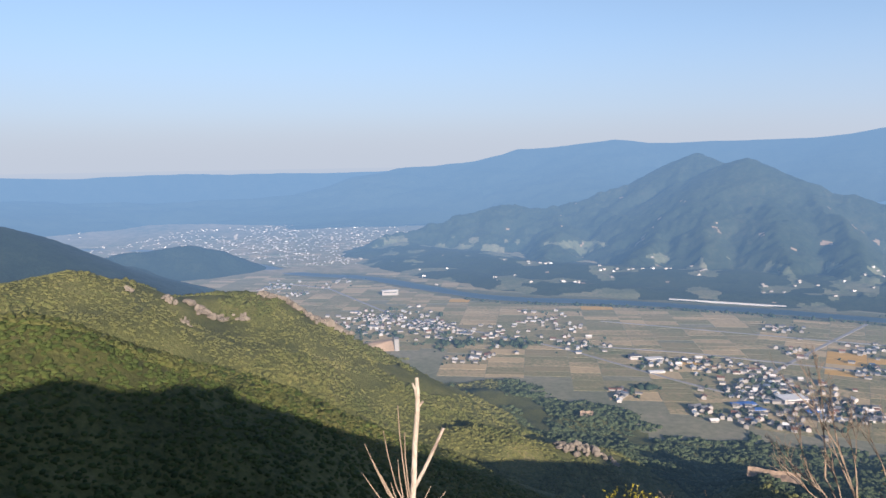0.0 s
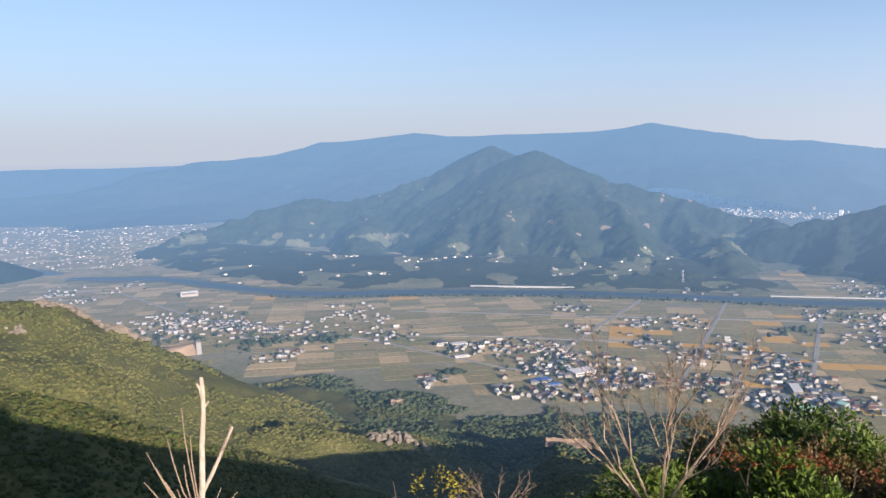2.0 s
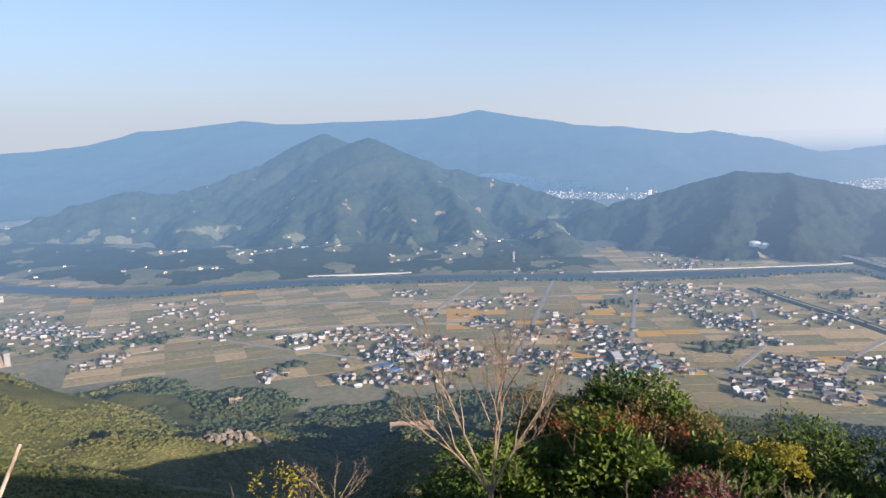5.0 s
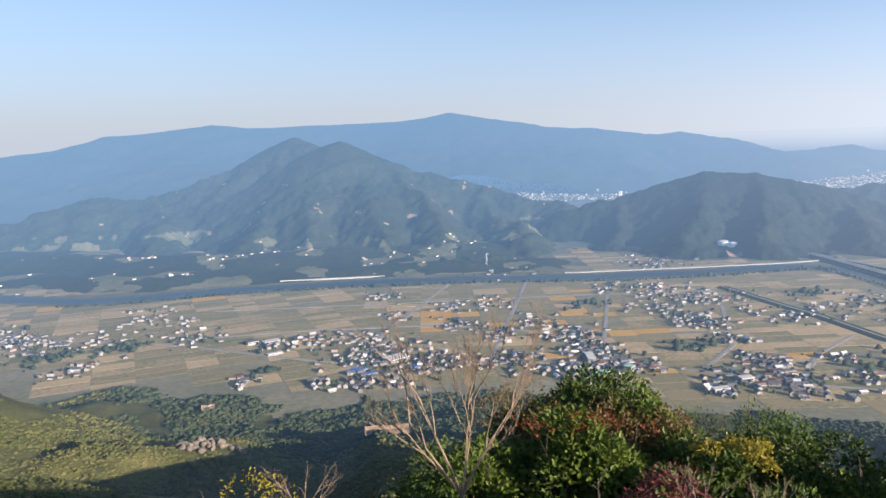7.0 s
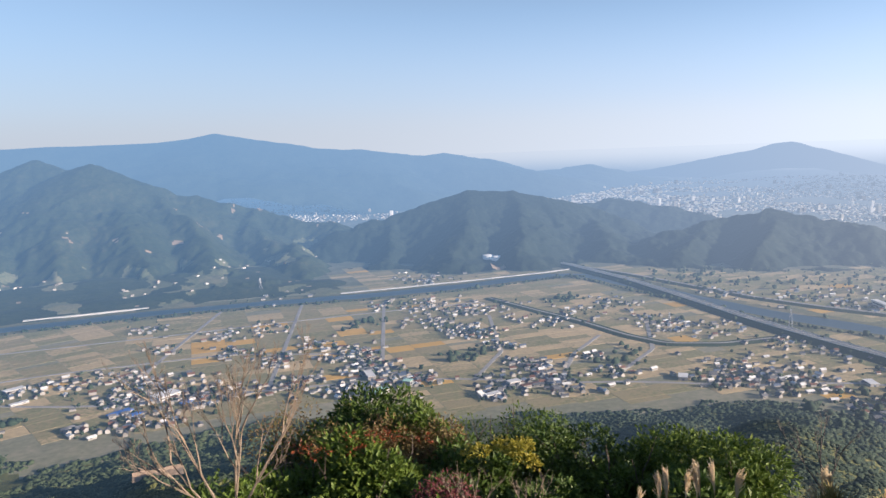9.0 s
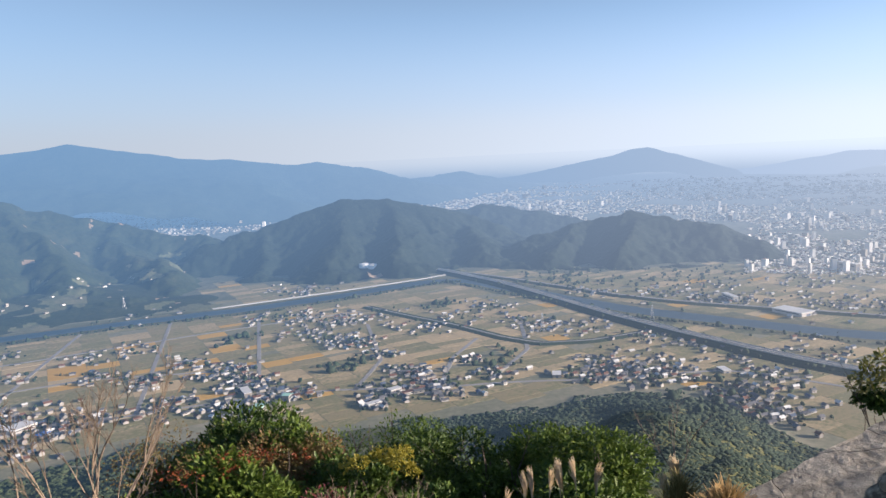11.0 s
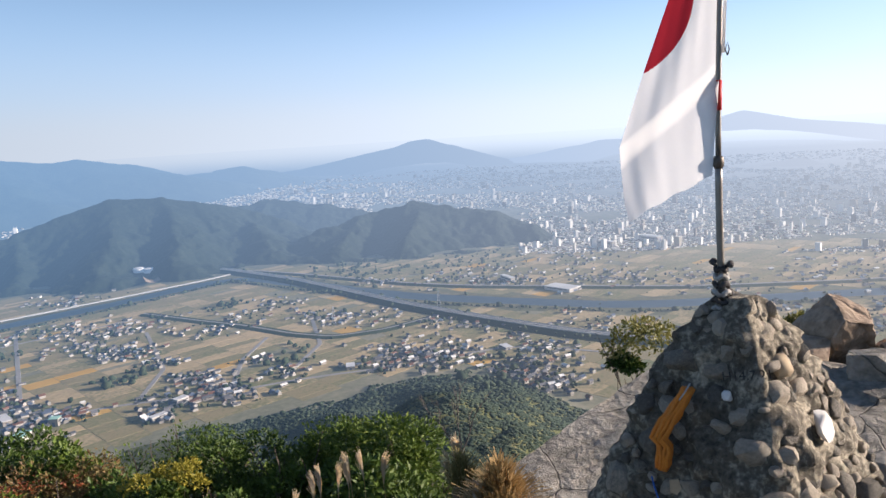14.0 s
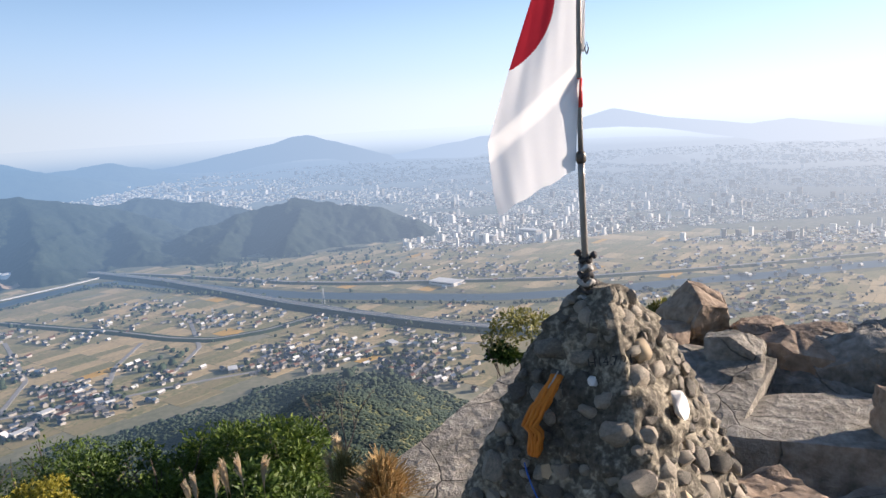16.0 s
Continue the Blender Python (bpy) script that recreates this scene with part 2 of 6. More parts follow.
FOREST = ((0.032, 0.046, 0.013), (0.068, 0.08, 0.022), (0.11, 0.112, 0.034), (0.17, 0.15, 0.055))
M = {
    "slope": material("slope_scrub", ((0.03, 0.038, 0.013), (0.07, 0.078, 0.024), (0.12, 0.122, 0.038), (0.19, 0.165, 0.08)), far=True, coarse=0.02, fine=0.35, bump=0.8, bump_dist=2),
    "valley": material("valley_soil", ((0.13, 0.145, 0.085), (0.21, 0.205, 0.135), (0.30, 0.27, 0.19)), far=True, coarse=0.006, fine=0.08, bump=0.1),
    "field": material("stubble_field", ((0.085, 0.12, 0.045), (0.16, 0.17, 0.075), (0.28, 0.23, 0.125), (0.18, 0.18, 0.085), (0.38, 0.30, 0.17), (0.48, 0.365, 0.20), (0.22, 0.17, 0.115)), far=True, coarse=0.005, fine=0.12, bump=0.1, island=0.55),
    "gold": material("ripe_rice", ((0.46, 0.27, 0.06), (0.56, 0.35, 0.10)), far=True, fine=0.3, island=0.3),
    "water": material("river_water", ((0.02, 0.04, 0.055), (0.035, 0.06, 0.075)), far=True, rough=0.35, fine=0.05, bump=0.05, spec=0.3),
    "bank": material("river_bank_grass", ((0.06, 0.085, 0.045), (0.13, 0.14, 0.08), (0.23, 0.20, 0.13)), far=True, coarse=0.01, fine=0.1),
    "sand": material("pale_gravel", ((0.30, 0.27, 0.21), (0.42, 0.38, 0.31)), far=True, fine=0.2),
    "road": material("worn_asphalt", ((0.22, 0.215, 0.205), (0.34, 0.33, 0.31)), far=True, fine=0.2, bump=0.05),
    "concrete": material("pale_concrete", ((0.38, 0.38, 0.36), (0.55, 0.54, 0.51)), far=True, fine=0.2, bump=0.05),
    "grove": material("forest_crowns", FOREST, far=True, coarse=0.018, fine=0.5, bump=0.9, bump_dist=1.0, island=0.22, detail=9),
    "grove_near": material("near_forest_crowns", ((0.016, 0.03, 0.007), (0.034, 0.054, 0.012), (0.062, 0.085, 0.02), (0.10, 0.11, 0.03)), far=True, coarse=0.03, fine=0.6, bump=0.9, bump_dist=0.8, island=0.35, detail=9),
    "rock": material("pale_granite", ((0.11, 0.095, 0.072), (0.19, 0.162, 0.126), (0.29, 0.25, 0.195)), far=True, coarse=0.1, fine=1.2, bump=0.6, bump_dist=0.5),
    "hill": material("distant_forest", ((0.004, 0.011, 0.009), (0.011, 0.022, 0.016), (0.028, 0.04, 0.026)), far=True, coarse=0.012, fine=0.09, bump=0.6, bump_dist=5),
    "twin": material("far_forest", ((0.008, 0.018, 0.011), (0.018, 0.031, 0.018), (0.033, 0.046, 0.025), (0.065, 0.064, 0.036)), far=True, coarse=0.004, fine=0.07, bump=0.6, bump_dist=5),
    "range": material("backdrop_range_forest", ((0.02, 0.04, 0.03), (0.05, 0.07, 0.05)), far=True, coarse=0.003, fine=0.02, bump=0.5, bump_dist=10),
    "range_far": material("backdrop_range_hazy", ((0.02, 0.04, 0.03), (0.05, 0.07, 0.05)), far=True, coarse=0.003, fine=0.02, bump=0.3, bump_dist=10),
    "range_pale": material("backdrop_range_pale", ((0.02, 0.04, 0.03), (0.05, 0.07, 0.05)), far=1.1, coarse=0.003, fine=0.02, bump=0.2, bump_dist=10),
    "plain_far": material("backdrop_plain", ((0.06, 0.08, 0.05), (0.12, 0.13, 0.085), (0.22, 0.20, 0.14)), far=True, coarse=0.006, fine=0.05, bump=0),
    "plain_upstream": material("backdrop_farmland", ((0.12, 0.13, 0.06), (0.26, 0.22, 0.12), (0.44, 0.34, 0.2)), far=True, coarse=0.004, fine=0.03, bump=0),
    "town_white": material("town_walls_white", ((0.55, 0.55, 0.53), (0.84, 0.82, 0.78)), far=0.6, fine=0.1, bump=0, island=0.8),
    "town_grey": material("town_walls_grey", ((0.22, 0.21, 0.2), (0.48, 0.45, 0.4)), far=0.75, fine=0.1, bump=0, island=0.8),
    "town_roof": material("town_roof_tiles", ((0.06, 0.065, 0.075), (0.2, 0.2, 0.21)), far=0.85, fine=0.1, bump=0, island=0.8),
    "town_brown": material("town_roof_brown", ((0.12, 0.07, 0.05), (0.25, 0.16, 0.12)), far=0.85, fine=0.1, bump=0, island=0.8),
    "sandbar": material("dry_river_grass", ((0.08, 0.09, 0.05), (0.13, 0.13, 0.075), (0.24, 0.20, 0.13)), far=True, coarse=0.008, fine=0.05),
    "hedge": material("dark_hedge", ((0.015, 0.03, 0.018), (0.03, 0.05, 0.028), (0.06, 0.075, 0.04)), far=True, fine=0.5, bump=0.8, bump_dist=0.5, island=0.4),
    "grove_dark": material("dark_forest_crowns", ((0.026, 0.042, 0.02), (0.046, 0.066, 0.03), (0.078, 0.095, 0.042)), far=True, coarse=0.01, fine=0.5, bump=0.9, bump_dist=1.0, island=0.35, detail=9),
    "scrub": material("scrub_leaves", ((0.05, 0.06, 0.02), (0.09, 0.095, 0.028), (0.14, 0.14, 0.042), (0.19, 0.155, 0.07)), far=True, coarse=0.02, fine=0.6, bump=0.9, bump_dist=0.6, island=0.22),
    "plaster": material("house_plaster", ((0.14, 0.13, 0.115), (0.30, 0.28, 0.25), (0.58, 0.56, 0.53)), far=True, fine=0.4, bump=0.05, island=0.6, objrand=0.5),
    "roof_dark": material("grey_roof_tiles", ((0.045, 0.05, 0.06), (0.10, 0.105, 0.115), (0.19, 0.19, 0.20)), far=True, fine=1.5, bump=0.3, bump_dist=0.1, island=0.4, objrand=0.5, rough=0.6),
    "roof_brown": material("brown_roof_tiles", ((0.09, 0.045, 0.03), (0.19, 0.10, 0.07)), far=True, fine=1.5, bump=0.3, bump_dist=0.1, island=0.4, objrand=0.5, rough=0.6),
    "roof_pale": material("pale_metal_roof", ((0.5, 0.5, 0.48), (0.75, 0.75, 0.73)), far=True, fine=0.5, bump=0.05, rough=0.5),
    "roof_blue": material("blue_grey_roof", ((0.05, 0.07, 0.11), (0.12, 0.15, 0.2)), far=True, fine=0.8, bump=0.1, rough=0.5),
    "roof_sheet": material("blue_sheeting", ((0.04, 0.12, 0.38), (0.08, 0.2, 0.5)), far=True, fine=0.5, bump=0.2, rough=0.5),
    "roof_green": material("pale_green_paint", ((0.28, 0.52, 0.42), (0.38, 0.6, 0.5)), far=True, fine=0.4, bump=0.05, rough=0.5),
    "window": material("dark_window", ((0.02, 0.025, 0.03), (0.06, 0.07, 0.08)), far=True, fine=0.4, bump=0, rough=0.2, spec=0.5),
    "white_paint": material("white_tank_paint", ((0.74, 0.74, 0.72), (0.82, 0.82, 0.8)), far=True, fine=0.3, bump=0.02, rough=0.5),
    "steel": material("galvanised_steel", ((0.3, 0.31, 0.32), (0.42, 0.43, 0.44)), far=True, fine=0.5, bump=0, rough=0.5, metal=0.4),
    "granite": material("lichened_granite", ((0.08, 0.07, 0.056), (0.21, 0.192, 0.158), (0.36, 0.328, 0.275), (0.52, 0.475, 0.40)), coarse=1.3, fine=11, bump=1.0, bump_dist=0.05, detail=8),
    "granite_warm": material("brown_granite", ((0.10, 0.07, 0.05), (0.23, 0.17, 0.12), (0.35, 0.265, 0.19), (0.46, 0.38, 0.29)), coarse=1.6, fine=14, bump=0.75, bump_dist=0.03, detail=8),
    "mortar": material("rough_mortar", ((0.028, 0.025, 0.019), (0.13, 0.112, 0.083), (0.5, 0.44, 0.33)), coarse=5, fine=40, bump=0.9, bump_dist=0.012, detail=8),
    "pebble": material("river_stones", ((0.045, 0.041, 0.035), (0.14, 0.125, 0.10), (0.38, 0.325, 0.25), (0.20, 0.175, 0.14)), coarse=6, fine=30, bump=0.6, bump_dist=0.01, objrand=0.6, rough=0.7),
    "quartz": material("white_quartz", ((0.6, 0.57, 0.52), (0.78, 0.76, 0.72)), coarse=8, fine=40, bump=0.2, bump_dist=0.005, rough=0.5),
    "tan_stone": material("tan_stone", ((0.33, 0.25, 0.16), (0.48, 0.38, 0.25)), coarse=8, fine=40, bump=0.2, bump_dist=0.005),
    "soot": material("dark_scratch", ((0.02, 0.018, 0.016), (0.05, 0.045, 0.04)), fine=40, bump=0.2, bump_dist=0.002),
    "pole": material("dull_pole_metal", ((0.16, 0.14, 0.12), (0.34, 0.32, 0.29)), coarse=10, fine=60, bump=0.1, bump_dist=0.002, rough=0.38, metal=0.7, squeeze=(1, 1, 0.15)),
    "pole_dark": material("tarnished_metal", ((0.07, 0.06, 0.05), (0.16, 0.14, 0.12)), coarse=20, fine=80, bump=0.2, bump_dist=0.002, rough=0.45, metal=0.6),
    "tape": material("red_tape", ((0.5, 0.025, 0.02), (0.62, 0.05, 0.035)), coarse=20, fine=80, bump=0.1, bump_dist=0.002, rough=0.45),
    "cord_dark": material("dark_cord", ((0.03, 0.028, 0.026), (0.10, 0.09, 0.085)), coarse=30, fine=200, bump=0.6, bump_dist=0.003),
    "cord_pale": material("pale_cord", ((0.32, 0.30, 0.27), (0.5, 0.48, 0.44)), coarse=30, fine=200, bump=0.6, bump_dist=0.003),
    "cord_blue": material("blue_cord", ((0.03, 0.10, 0.4), (0.06, 0.16, 0.5)), coarse=30, fine=200, bump=0.4, bump_dist=0.002),
    "rope": material("orange_rope", ((0.50, 0.14, 0.015), (0.68, 0.24, 0.03)), coarse=25, fine=220, bump=0.6, bump_dist=0.003, rough=0.7),
    "cloth": material("white_flag_cloth", ((0.82, 0.82, 0.83), (0.88, 0.88, 0.88)), coarse=3, fine=300, bump=0.08, bump_dist=0.001, rough=0.8, translucent=0.72),
    "cloth_red": material("red_flag_cloth", ((0.52, 0.025, 0.04), (0.6, 0.035, 0.05)), coarse=3, fine=300, bump=0.08, bump_dist=0.001, rough=0.8, translucent=0.35),
    "leaf": material("glossy_leaf", ((0.028, 0.05, 0.008), (0.065, 0.11, 0.015), (0.125, 0.18, 0.028), (0.21, 0.25, 0.055)), coarse=0.9, fine=8, bump=0, rough=0.5, island=0.55, translucent=0.25, spec=0.25),
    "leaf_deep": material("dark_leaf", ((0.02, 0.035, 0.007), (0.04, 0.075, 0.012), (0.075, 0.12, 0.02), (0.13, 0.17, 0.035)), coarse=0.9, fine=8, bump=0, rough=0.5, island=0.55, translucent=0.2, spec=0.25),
    "leaf_olive": material("olive_leaf", ((0.12, 0.125, 0.035), (0.23, 0.22, 0.06), (0.34, 0.30, 0.10)), coarse=2, fine=8, bump=0, rough=0.5, island=0.55, translucent=0.25),
    "leaf_rust": material("orange_red_leaf", ((0.16, 0.04, 0.015), (0.30, 0.085, 0.03)), coarse=2, fine=8, bump=0, rough=0.5, island=0.55, translucent=0.25),
    "leaf_red": material("dull_red_leaf", ((0.10, 0.025, 0.03), (0.22, 0.07, 0.06)), coarse=2, fine=8, bump=0, rough=0.5, island=0.55, translucent=0.25),
    "leaf_yellow": material("yellow_leaf", ((0.18, 0.17, 0.02), (0.38, 0.32, 0.04)), coarse=2, fine=8, bump=0, rough=0.5, island=0.55, translucent=0.25),
    "leaf_brown": material("autumn_leaf", ((0.10, 0.055, 0.025), (0.20, 0.12, 0.05), (0.15, 0.14, 0.045), (0.30, 0.17, 0.06)), coarse=1.5, fine=8, bump=0, rough=0.5, island=0.6, translucent=0.25),
    "bark": material("bush_bark", ((0.06, 0.05, 0.04), (0.14, 0.11, 0.085)), coarse=4, fine=30, bump=0.4, bump_dist=0.01),
    "twig": material("bare_twig", ((0.16, 0.12, 0.085), (0.32, 0.25, 0.18)), coarse=3, fine=30, bump=0.2, bump_dist=0.005),
    "twig_dark": material("dark_twig", ((0.06, 0.055, 0.05), (0.13, 0.115, 0.10)), coarse=3, fine=30, bump=0.2, bump_dist=0.005),
    "dead_wood": material("peeling_dead_wood", ((0.13, 0.09, 0.065), (0.38, 0.32, 0.25), (0.52, 0.46, 0.38)), coarse=14, fine=70, bump=0.5, bump_dist=0.004, squeeze=(1, 1, 0.4)),
    "straw": material("dry_straw", ((0.28, 0.18, 0.07), (0.52, 0.37, 0.17)), coarse=3, fine=20, bump=0, island=0.6, translucent=0.2),
    "straw_green": material("green_straw", ((0.10, 0.11, 0.03), (0.24, 0.2, 0.07), (0.36, 0.27, 0.12)), coarse=3, fine=20, bump=0, island=0.6, translucent=0.2),
    "plume": material("pampas_plume", ((0.72, 0.60, 0.42), (0.86, 0.76, 0.58)), coarse=3, fine=20, bump=0, island=0.5, translucent=0.5),
    "dry_soil": material("dry_soil", ((0.16, 0.11, 0.065), (0.28, 0.2, 0.12)), coarse=3, fine=30, bump=0.5, bump_dist=0.02),
    "slopecut": material("bare_earth", ((0.20, 0.15, 0.10), (0.30, 0.22, 0.15), (0.38, 0.31, 0.23)), far=True, coarse=0.03, fine=0.3, bump=0.3),
}


def add_cracks(mat, scale, width):
    """Long irregular joints: dark, sunk lines in a rock's surface."""
    t, n = mat.node_tree, mat.node_tree.nodes
    b = n["Principled BSDF"]
    geo, wob, shift, vor, fit = (n.new(k) for k in ("ShaderNodeNewGeometry", "ShaderNodeTexNoise", "ShaderNodeMix", "ShaderNodeTexVoronoi", "ShaderNodeMapRange"))
    wob.inputs["Scale"].default_value, shift.data_type = 3.0, "RGBA"
    shift.inputs[0].default_value = 0.12
    vor.feature = "DISTANCE_TO_EDGE"
    vor.inputs["Scale"].default_value = scale
    fit.inputs["From Max"].default_value = width
    mul, bump = n.new("ShaderNodeMix"), n.new("ShaderNodeBump")
    mul.data_type, mul.blend_type = "RGBA", "MULTIPLY"
    mul.inputs[0].default_value = 1.0
    tone = n.new("ShaderNodeMapRange")
    tone.inputs["To Min"].default_value = 0.65
    bump.inputs["Strength"].default_value, bump.inputs["Distance"].default_value = 1.0, 0.015
    colour = b.inputs["Base Color"].links[0].from_socket
    old = b.inputs["Normal"].links[0].from_socket
    for p, q in ((geo.outputs["Position"], wob.inputs["Vector"]), (geo.outputs["Position"], shift.inputs[6]), (wob.outputs["Color"], shift.inputs[7]), (shift.outputs[2], vor.inputs["Vector"]),
                 (vor.outputs["Distance"], fit.inputs["Value"]), (fit.outputs["Result"], tone.inputs["Value"]), (colour, mul.inputs[6]), (tone.outputs["Result"], mul.inputs[7]), (mul.outputs[2], b.inputs["Base Color"]),
                 (fit.outputs["Result"], bump.inputs["Height"]), (old, bump.inputs["Normal"]), (bump.outputs["Normal"], b.inputs["Normal"])):
        link(t, p, q)


add_cracks(M["granite"], 1.5, 0.008)


# ---- painted haze behind the farthest hills: an added glowing ring ----
def haze_ring(radius, low, full, high, share):
    m = bpy.data.materials.new("backdrop_haze_ring")
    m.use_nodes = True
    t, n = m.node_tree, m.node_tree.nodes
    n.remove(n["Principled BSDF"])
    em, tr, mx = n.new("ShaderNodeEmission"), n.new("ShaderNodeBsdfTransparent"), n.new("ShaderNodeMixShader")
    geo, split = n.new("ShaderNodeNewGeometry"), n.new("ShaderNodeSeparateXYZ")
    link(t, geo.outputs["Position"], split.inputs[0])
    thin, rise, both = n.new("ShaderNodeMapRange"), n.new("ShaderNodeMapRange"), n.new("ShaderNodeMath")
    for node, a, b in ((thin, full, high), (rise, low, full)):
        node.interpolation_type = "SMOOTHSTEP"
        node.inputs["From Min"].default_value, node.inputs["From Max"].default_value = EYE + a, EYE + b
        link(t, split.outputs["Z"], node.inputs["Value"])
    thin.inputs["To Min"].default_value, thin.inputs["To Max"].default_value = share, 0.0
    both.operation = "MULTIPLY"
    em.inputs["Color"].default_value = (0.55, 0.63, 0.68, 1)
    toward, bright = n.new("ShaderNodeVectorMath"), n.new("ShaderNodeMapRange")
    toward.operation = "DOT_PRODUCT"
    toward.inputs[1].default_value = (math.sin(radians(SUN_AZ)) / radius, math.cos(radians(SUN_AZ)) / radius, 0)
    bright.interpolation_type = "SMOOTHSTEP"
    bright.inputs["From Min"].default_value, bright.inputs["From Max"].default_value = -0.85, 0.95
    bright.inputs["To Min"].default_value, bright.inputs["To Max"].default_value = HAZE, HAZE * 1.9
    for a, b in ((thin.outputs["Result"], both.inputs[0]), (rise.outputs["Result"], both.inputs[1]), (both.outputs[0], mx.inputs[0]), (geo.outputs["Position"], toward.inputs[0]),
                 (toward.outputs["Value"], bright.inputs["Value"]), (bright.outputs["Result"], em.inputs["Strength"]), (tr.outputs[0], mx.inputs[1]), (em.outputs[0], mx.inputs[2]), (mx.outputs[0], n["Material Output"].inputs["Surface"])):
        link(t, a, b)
    me = bpy.data.meshes.new("backdrop_haze_ring")
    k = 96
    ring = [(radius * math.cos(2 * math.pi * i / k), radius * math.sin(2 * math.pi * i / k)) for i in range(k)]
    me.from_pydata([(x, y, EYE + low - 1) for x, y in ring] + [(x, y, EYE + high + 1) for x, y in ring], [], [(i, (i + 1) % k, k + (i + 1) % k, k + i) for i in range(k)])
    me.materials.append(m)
    return tagged(new("backdrop_haze_ring", me), "glowing ring painting pale haze behind the farthest hills", "haze", kind="structure")


# its glow blends the ground's far edge into the sky
haze_ring(4632, -215, -30, 330, 0.9)


# ---- plan helpers ----
def at(azimuth, d, z=0.0):
    """A place by degrees clockwise from +y, metres from the summit, height over the valley."""
    r = radians(azimuth)
    return (d * math.sin(r), d * math.cos(r), z)


def shrink(v):
    """Draws the land past 2.5 km in towards 4.7 km along the lines of sight, since the view ends at 5 km."""
    v = np.asarray(v, float)
    off = v - np.array((0, 0, EYE))
    r = np.hypot(off[:, 0], off[:, 1])
    far = np.where(r > 2500, 2500 + 2200 * (1 - np.exp(-(np.maximum(r, 2500) - 2500) / 2200)), r)
    return np.array((0, 0, EYE)) + off * (far / np.maximum(r, 1e-6))[:, None]


def lattice(ix, iy, seed):
    h = (ix.astype(np.int64) * 374761393 + iy.astype(np.int64) * 668265263 + seed * 1442695041) & 0xFFFFFFFF
    h = ((h ^ (h >> 13)) * 1274126177) & 0xFFFFFFFF
    return ((h ^ (h >> 16)) & 0xFFFF) / 65535.0 - 0.5


def wave(x, y, seed=0):
    ix, iy = np.floor(x), np.floor(y)
    u, v = x - ix, y - iy
    u, v = u * u * (3 - 2 * u), v * v * (3 - 2 * v)
    a, b = lattice(ix, iy, seed), lattice(ix + 1, iy, seed)
    c, d = lattice(ix, iy + 1, seed), lattice(ix + 1, iy + 1, seed)
    return (a + (b - a) * u) * (1 - v) + (c + (d - c) * u) * v


def fbm(x, y, size, octaves=5, seed=0, gain=0.5):
    out, amp = 0.0, 1.0
    for k in range(octaves):
        out = out + amp * wave(x / size * 2 ** k + 17.3 * k, y / size * 2 ** k - 9.1 * k, seed + k)
        amp *= gain
    return out


def ridge(x, y, line, slope, width=25.0):
    """The height of land that falls off from a crest line of (azimuth, distance, elevation angle seen from the summit)."""
    pts = [at(a, d, EYE + d * math.tan(radians(el))) for a, d, el in line]
    out = np.full(np.shape(x), -1e4)
    for p, q in zip(pts, pts[1:]):
        dx, dy = q[0] - p[0], q[1] - p[1]
        s = np.clip(((x - p[0]) * dx + (y - p[1]) * dy) / (dx * dx + dy * dy), 0, 1)
        dist = np.hypot(x - p[0] - s * dx, y - p[1] - s * dy)
        out = np.maximum(out, p[2] + s * (q[2] - p[2]) - slope * (np.sqrt(dist * dist + width * width) - width))
    return out


def smooth_max(*fields, k=12.0):
    top = fields[0]
    for f in fields[1:]:
        h = np.clip(0.5 + 0.5 * (top - f) / k, 0, 1)
        top = f + (top - f) * h + k * h * (1 - h)
    return top


def mesh_object(name, verts, faces, mats, slots=None, smooth=True):
    me = bpy.data.meshes.new(name)
    me.from_pydata(np.asarray(verts).tolist(), [], np.asarray(faces).tolist() if isinstance(faces, np.ndarray) else faces)
    for m in mats if isinstance(mats, (list, tuple)) else [mats]:
        me.materials.append(m)
    if slots is not None:
        me.polygons.foreach_set("material_index", np.asarray(slots, np.int32))
    if smooth:
        me.polygons.foreach_set("use_smooth", np.ones(len(me.polygons), bool))
    me.update()
    return new(name, me)


def grid_faces(rows, cols):
    i, j = np.meshgrid(np.arange(rows - 1), np.arange(cols - 1), indexing="ij")
    a = (i * cols + j).ravel()
    return np.stack([a, a + cols, a + cols + 1, a + 1], -1)


def landform(name, a0, a1, na, d0, d1, nd, height, mat, label, floor=-6.0, clearing=None):
    """A hill or range over a patch of the plan; only what rises out of the plain is kept."""
    az, dd = np.meshgrid(np.radians(np.linspace(a0, a1, na)), np.linspace(d0, d1, nd), indexing="ij")
    x, y = dd * np.sin(az), dd * np.cos(az)
    z = height(x, y)
    v = np.stack([x, y, np.maximum(z, floor)], -1).reshape(-1, 3)
    f = grid_faces(na, nd)
    keep = (v[f][:, :, 2] > floor + 0.5).any(1)
    f = f[keep]
    c = v[f].mean(1)
    slots = None if clearing is None else clearing(c[:, 0], c[:, 1], c[:, 2]).astype(int)
    used, inv = np.unique(f, return_inverse=True)
    return tagged(mesh_object(name, shrink(v[used]), inv.reshape(-1, 4), mat, slots), label, "mountain", kind="structure")


